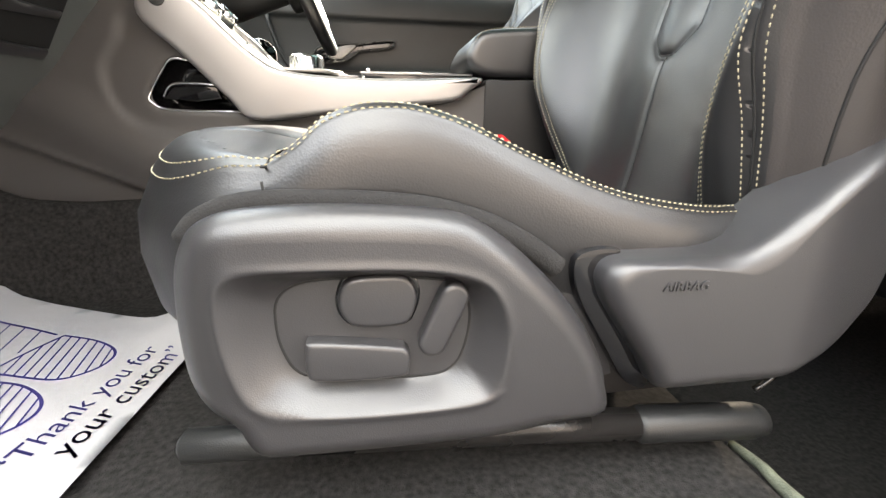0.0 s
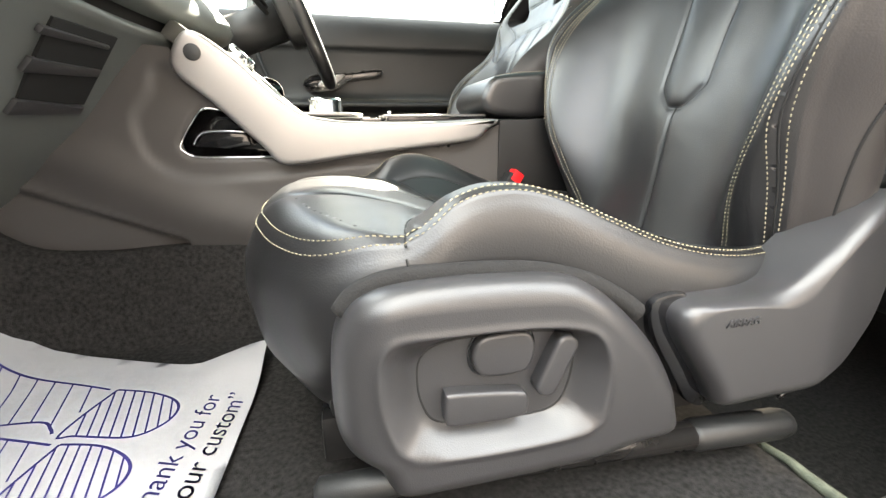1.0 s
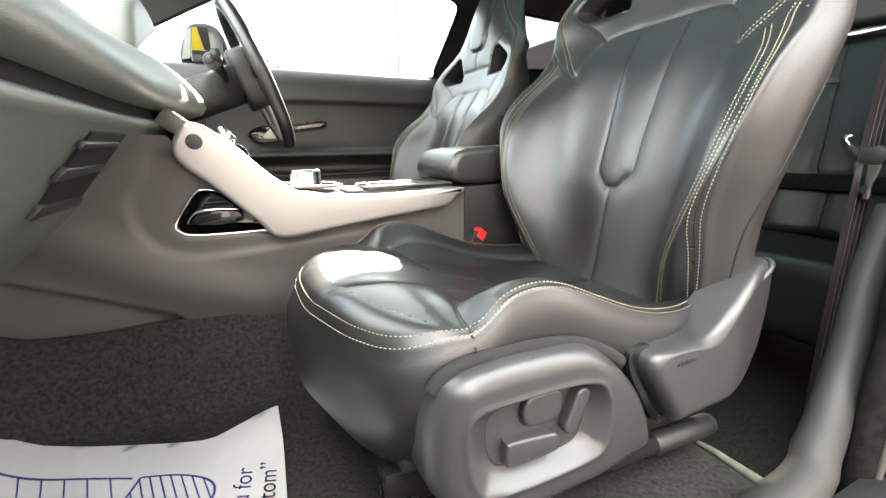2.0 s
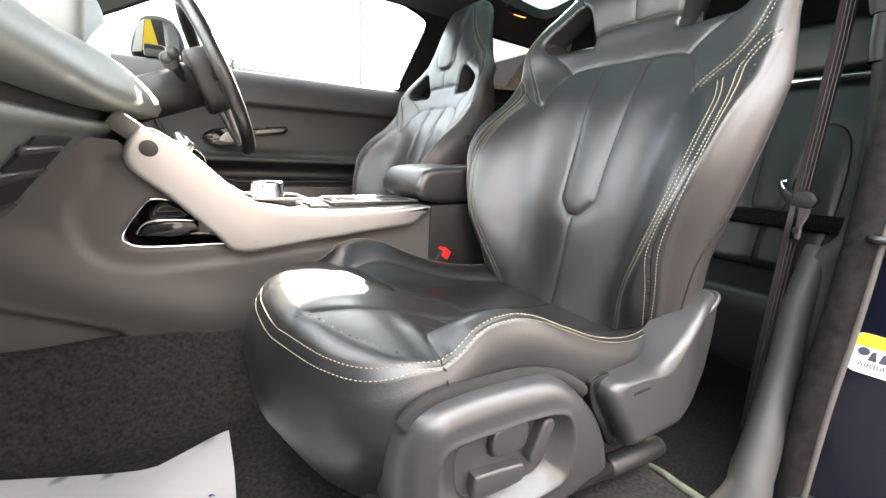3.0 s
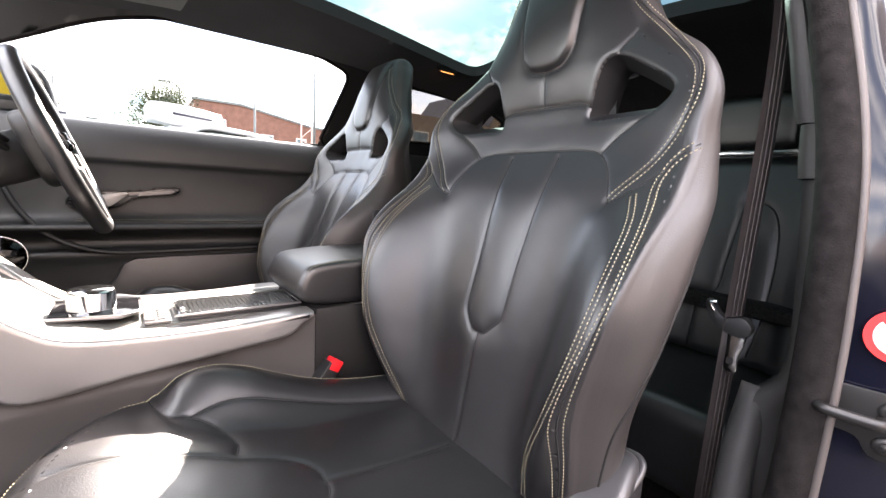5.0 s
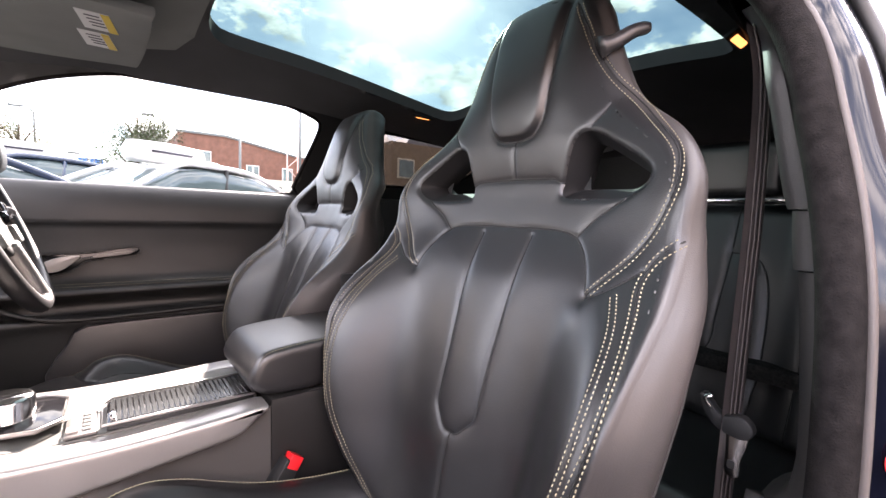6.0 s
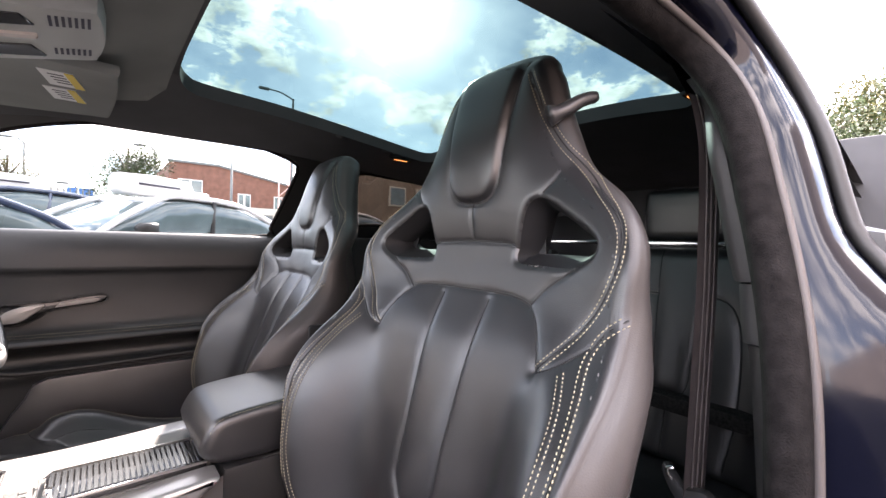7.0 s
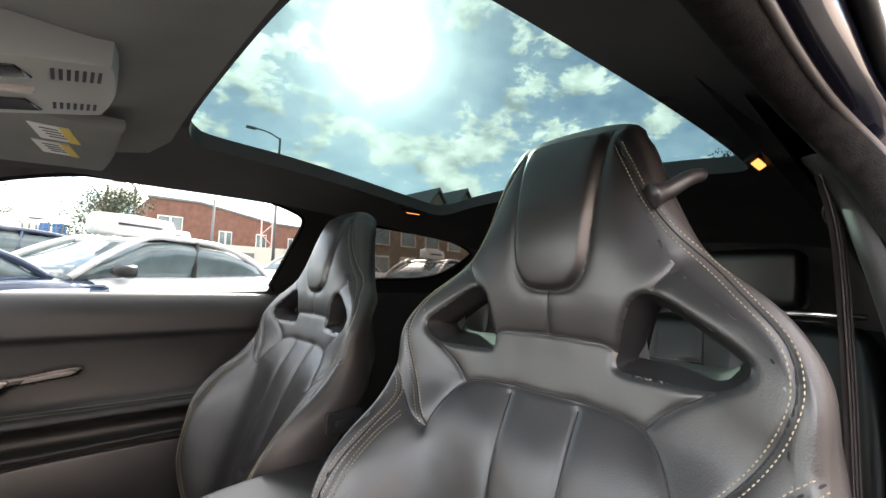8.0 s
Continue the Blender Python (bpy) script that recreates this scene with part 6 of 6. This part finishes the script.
def parked_car(label, paint, m, sign=False, coupe=True):
    """A parked car 4.5 m long, its nose towards +x before the pose m."""
    y0 = m.translation.y
    c = thing("parked_car", label, "car", "parked cars")
    c.matrix_world = m

    def hull(stations, n=28):
        rings = []
        for x, w, z0, z1, p in stations:
            ring = []
            for a in np.linspace(0, 2 * math.pi, n, endpoint=False):
                ca, sa = math.cos(a), math.sin(a)
                ring.append((x, w * np.sign(ca) * abs(ca) ** p, (z0 + z1) / 2 + (z1 - z0) / 2 * np.sign(sa) * abs(sa) ** p))
            rings.append(ring)
        return loft(rings, cap=True)

    def put(name, mesh, mat, lab="", parent=c):
        me = bpy.data.meshes.new(name)
        me.from_pydata([tuple(map(float, q)) for q in mesh[0]], [], [tuple(map(int, q)) for q in mesh[1]])
        me.polygons.foreach_set("use_smooth", [True] * len(me.polygons))
        me.materials.append(mat)
        ob = new(name, me)
        ob.parent = parent
        return tagged(ob, lab)

    body = put("body", hull([(-2.25, .62, .45, .82, .5), (-2.15, .80, .32, .97, .4), (-1.5, .89, .22, 1.0, .35), (-.4, .90, .20, .95, .32), (.7, .90, .20, .93, .32), (1.5, .88, .22, .86, .38), (2.05, .80, .28, .76, .45), (2.25, .62, .36, .64, .5)]), paint, "glossy painted body")
    rear = -1.75 if coupe else -2.0
    put("glasshouse", hull([(rear, .66, .85, .96, .6), (rear + .35, .68, .85, 1.20, .5), (-.85, .66, .85, 1.36, .45), (-.1, .64, .85, 1.40, .42), (.25, .65, .85, 1.36, .45), (.75, .70, .85, 1.12, .55), (1.1, .72, .85, .94, .6)]), CAR_GLASS, "dark reflecting windows")
    put("roof", hull([(rear + .25, .50, 1.10, 1.165, .6), (-.85, .56, 1.335, 1.385, .55), (-.1, .555, 1.375, 1.425, .55), (.22, .55, 1.33, 1.385, .55), (.27, .50, 1.33, 1.36, .6)]), paint, "painted roof panel")
    for s in (-1, 1):
        put("pillar", tube(spline([(1.05, .70 * s, .92), (.7, .675 * s, 1.16), (.25, .60 * s, 1.37), (-.1, .585 * s, 1.40), (-.85, .60 * s, 1.36), (rear + .3, .63 * s, 1.15), (rear, .66 * s, .96)], 40), .035, 8), paint)
        put("pillar", tube([(-.35, .66 * s, .93), (-.42, .60 * s, 1.37)], .03, 8), paint if not coupe else PLASTIC_DARK)
        put("door_mirror", hull([(.55, .02, .95, 1.0, .6), (.60, .09, .92, 1.06, .6), (.72, .08, .93, 1.05, .6), (.78, .03, .96, 1.02, .6)]), PLASTIC_DARK if coupe else paint, "door mirror").location = (0, .86 * s, 0)
        for x in (-1.38, 1.40):
            wv = put("wheel", tube([(x, .80 * s, .33), (x, .90 * s, .33)], .33, 28), TYRE, "black tyre")
            put("rim", tube([(x, .895 * s, .33), (x, .91 * s, .33)], .22, 20), CHROME, "alloy rim", wv)
    if sign:
        sg = put("roof_sign", hull([(-.55, .08, 1.44, 1.60, .4), (-.5, .10, 1.41, 1.66, .3), (.0, .11, 1.41, 1.68, .25), (.40, .10, 1.41, 1.66, .3), (.45, .08, 1.44, 1.60, .4)]), WHITE, "white plastic roof sign")
        for s in (-1, 1):
            put("sign_bar", (lambda b: b)(tube([(-.32, .112 * s, 1.55), (.22, .112 * s, 1.55)], .028, 6, False, .5)), DARK_PRINT, "dark printed bar", sg)
    return c


for label, paint, x, y, yaw, sign, coupe in (
        ("white coupe with a white sign on its roof", CAR_WHITE, .55, 6.6, 212, True, True),
        ("dark blue saloon parked beside a white coupe", CAR_BLUE, -1.95, 5.6, 195, False, True),
        ("dark hatchback with a white sign on its roof", CAR_BLUE, -1.2, 10.0, 205, True, False),
        ("white car with a roof sign parked in the second row", CAR_WHITE, 1.6, 11.5, 200, True, False),
        ("silver car parked in the second row", CAR_GREY, 5.0, 11.0, 200, False, False),
        ("silver car with a roof sign by the brown building", CAR_GREY, 6.9, 8.4, 200, True, False)):
    parked_car(label, paint, pose(x, y, ground_at(y), 0, 0, yaw), sign, coupe)


def tree(label, x, y, h, spread, mat, seed, leaves=5000, lift=.35):
    """Tapered trunk, forking limbs and a crown of many small leaves in uneven clumps."""
    rng = np.random.default_rng(seed)
    z0 = ground_at(y)
    t = thing("tree", label, "tree", "trees", (x, y, z0))
    pieces = [tube(spline([(x, y, z0 - .1), (x + .05, y, z0 + h * .25), (x - .04, y + .05, z0 + h * .6), (x, y, z0 + h * .9)], 14), np.linspace(.035, .008, 14) * h, 8)]
    clumps = []
    for k in range(16):
        a, zz = rng.uniform(0, 6.28), rng.uniform(lift, .92)
        r = spread * (1 - abs(zz - .55) * 1.1) * rng.uniform(.55, 1.0)
        tip = np.array([x + r * math.cos(a), y + r * math.sin(a), z0 + h * zz])
        base = np.array([x, y, z0 + h * max(.15, zz - .25)])
        pieces.append(tube(spline([base, (base + tip) / 2 + [0, 0, .05 * h], tip], 8), np.linspace(.012, .003, 8) * h, 6))
        clumps.append((tip, spread * rng.uniform(.28, .5)))
        clumps.append(((base + tip) / 2 + rng.normal(0, .1, 3) * spread, spread * rng.uniform(.2, .4)))
    mesh_ob("trunk", *join(*pieces), BARK, t, "brown trunk and limbs")
    s0 = .0085 * h
    cen, rad = np.array([c for c, _ in clumps]), np.array([r for _, r in clumps])
    pick = rng.integers(len(clumps), size=leaves)
    d = rng.normal(0, 1, (leaves, 3))
    d /= np.linalg.norm(d, axis=1)[:, None]
    p = cen[pick] + d * (rad[pick] * rng.uniform(.1, 1.0, leaves) ** .5)[:, None] * np.array([1, 1, .8])
    u = rng.normal(0, 1, (leaves, 3))
    u /= np.linalg.norm(u, axis=1)[:, None]
    w = np.cross(u, rng.normal(0, 1, (leaves, 3)))
    w /= np.linalg.norm(w, axis=1)[:, None] + 1e-9
    size = (s0 * rng.uniform(.6, 1.4, leaves))[:, None]
    vs = np.stack([p - u * size, p + w * size * .5, p + u * size, p - w * size * .5], 1).reshape(-1, 3)
    fs = np.arange(leaves * 4).reshape(-1, 4)
    tagged(mesh_ob("crown", vs, fs, mat, t, "green leaves", False), kind="stuff")
    return t


def at(az, d):
    return math.cos(radians(az)) * d, .2 + math.sin(radians(az)) * d


for az, d, h, sp, mt, sd, n in ((87.3, 20, 4.0, 1.7, LEAF, 1, 3600), (96.5, 26, 4.0, 1.8, LEAF_WARM, 2, 2500), (9.5, 17, 6.6, 2.6, LEAF_WARM, 3, 9000), (3.5, 16, 6.3, 2.6, LEAF, 4, 9000), (6.5, 13.5, 4.2, 2.0, LEAF, 5, 7000),
                            (-2, 17, 6.0, 2.6, LEAF, 6, 6000), (14.5, 19, 5.2, 1.9, LEAF, 7, 4000), (-9, 15, 5.5, 2.5, LEAF_WARM, 8, 4000)):
    x, y = at(az, d)
    tree("leafy green tree beyond the parked cars" if mt is LEAF else "tree with yellowing leaves beyond the forecourt", x, y, h, sp, mt, sd, n * 4, .12 if az < 20 else .35)

# plain unseen walls close the forecourt behind the camera; added to shape light and reflections
light_wall = thing("bounce_wall", "unseen plain wall added to bounce warm light and darken reflections", "wall", at=(0, -10, 0))
part("wall", box_bm((60, .4, 6.4), (0, -10, 3.2)), material("bounce_wall_face", (0.31, 0.265, 0.245), 0.9, vary=0.25, vary_scale=.8), light_wall, "", False)
part("reflection_block", box_bm((9, .4, 11), (5.5, -9.6, 5.5)), material("reflection_block_face", (0.12, 0.105, 0.10), 0.9, vary=0.25, vary_scale=.8), light_wall, "unseen taller block added to darken reflections in the pillar", False)
# brick building
bld = thing("brick_building", "low red brick building with a sloping roofline", "building", at=(0, 34, ground_at(34)))
bx0, bx1, by = at(83.6, 34)[0], at(60, 38)[0], 34.0
z0 = ground_at(34)
part("wall", slab_bm([(bx0, z0), (bx1, z0), (bx1, 5.0), (bx0 + 8, 5.3), (bx0 + 3.0, 6.2), (bx0, 6.2)], "y", by, 8, 0), BRICK, bld, "red brick front wall", False)
part("coping", slab_bm([(bx0 - .1, 6.2), (bx0 + 3.0, 6.2), (bx0 + 8, 5.3), (bx1, 5.0), (bx1, 5.12), (bx0 + 8, 5.45), (bx0 + 3.0, 6.36), (bx0 - .1, 6.36)], "y", by - .1, .4, 0), POLE, bld, "dark roof edge", False)
for x, w, z, h in ((bx0 + .5, 1.5, 3.5, 1.6), (bx0 + 4.3, .9, 3.3, 1.1), (bx0 + 6.9, .8, 3.3, 1.1), (bx0 + 9.4, .8, 3.2, 1.1), (bx0 + 12, 1.0, 3.2, 1.1)):
    wd = part("window", slab_bm([(x, z), (x + w, z), (x + w, z + h), (x, z + h)], "y", by - .06, .1, 0), WHITE, bld, "white window frame", False)
    for i in range(2):
        part("pane", slab_bm([(x + .08 + i * w / 2, z + .08), (x + (i + 1) * w / 2 - .06, z + .08), (x + (i + 1) * w / 2 - .06, z + h - .08), (x + .08 + i * w / 2, z + h - .08)], "y", by - .075, .02, 0), CAR_GLASS, wd, "", False)
wall2 = thing("cream_wall", "low cream rendered wall in front of the brick building", "wall", at=(8, 27, ground_at(27)))
part("wall", box_bm((7.0, .3, 2.0), (8.4, 27, ground_at(27) + 1.1)), CREAM, wall2, "", False)
part("door", box_bm((.8, .06, 1.5), (8.0, 26.82, ground_at(27) + .95)), POLE, wall2, "grey door", False)
shed = thing("warehouse", "long cream warehouse with a low roof and a blue sign", "building", at=(-3, 45, ground_at(45)))
part("wall", slab_bm([(-18, .8), (4.2, .8), (4.2, 3.0), (-4, 5.2), (-18, 5.2)], "y", 45, 10, 0), CREAM, shed, "cream cladding", False)
part("sign_board", box_bm((1.6, .2, 1.2), (-1.0, 44.8, 4.2)), material("blue_board", (0.05, 0.16, 0.40), 0.5), shed, "blue square board", False)
brown = thing("brown_building", "brown brick building with rows of windows", "building", at=(24, 24, ground_at(24)))
z0 = ground_at(24)
part("wall", box_bm((20, 6, 5.2), (24.5, 27, z0 + 2.4)), BROWN, brown, "brown brick wall", False)
for i in range(9):
    for k in range(2):
        x = 15.6 + i * 2.2
        wd = part("window", box_bm((1.3, .12, 1.3), (x, 23.97, z0 + 1.3 + 2.0 * k)), CREAM, brown, "pale window frame", False)
        part("pane", box_bm((1.1, .05, 1.1), (x, 23.90, z0 + 1.3 + 2.0 * k)), CAR_GLASS, wd, "", False)
for az in (49.3, 45.5):
    x, y = at(az, 42)
    g = thing("gabled_house", "house with a grey slate gable", "house", "gabled houses", (x, y, 1))
    part("wall", slab_bm([(x - 2.1, .8), (x + 2.1, .8), (x + 2.1, 7.4), (x, 10.2), (x - 2.1, 7.4)], "y", y, 8, 0), BROWN, g, "brown gable wall", False)
    part("roof", slab_bm([(x - 2.5, 7.0), (x, 10.3), (x + 2.5, 7.0), (x + 2.5, 7.2), (x, 10.6), (x - 2.5, 7.2)], "y", y - .3, 8.6, 0), SLATE, g, "grey slate roof", False)
for az, d, el, arm in ((77.2, 26, 9.0, 0), (84.9, 27, 9.3, .5), (95.4, 30, 8.5, .5), (70.3, 24, 17.2, 1.3), (91.5, 30, 4.6, .4)):
    x, y = at(az, d)
    top = 1.19 + d * math.tan(radians(el))
    p = thing("street_lamp", "slim grey lamp post beyond the forecourt", "lamp post", "lamp posts", (x, y, ground_at(y)))
    mesh_ob("pole", *tube([(x, y, ground_at(y) - .1), (x, y, top)], [.09, .055], 10), POLE, p)
    if arm:
        mesh_ob("arm", *tube(spline([(x, y, top - .05), (x - arm * .5, y, top + .18), (x - arm, y, top + .22)], 10), .04, 8), POLE, p)
        part("lantern", box_bm((.5, .2, .12), (x - arm - .2, y, top + .20), .04), POLE, p, "lamp head")
tower = thing("lattice_mast", "pale red and white lattice mast", "mast", at=(*at(71.2, 30), ground_at(29)))
tx, ty = at(71.2, 30)
RW = material("mast_paint", (0.62, 0.42, 0.40), 0.6, vary=0.15, vary_scale=.6)
for dx in (-.35, .35):
    mesh_ob("upright", *tube([(tx + dx, ty, .8), (tx + dx, ty, 8.0)], .05, 6), RW, tower)
for k in range(10):
    s = -1 if k % 2 else 1
    mesh_ob("brace", *tube([(tx - .35 * s, ty, 1.2 + k * .68), (tx + .35 * s, ty, 1.88 + k * .68)], .03, 6), RW, tower)
fence = thing("railings", "dark steel railings at the back of the forecourt", "railings", at=(-1.5, 19, ground_at(19)))
zf = ground_at(19)
for k in range(42):
    mesh_ob("picket", *tube([(-4.5 + k * .16, 19, zf), (-4.5 + k * .16, 19, zf + 1.75), (-4.5 + k * .16, 19, zf + 1.85)], [.02, .02, .004], 6), POLE, fence)
for z in (.3, 1.5):
    part("rail", box_bm((6.9, .05, .05), (-1.2, 19, zf + z)), POLE, fence)
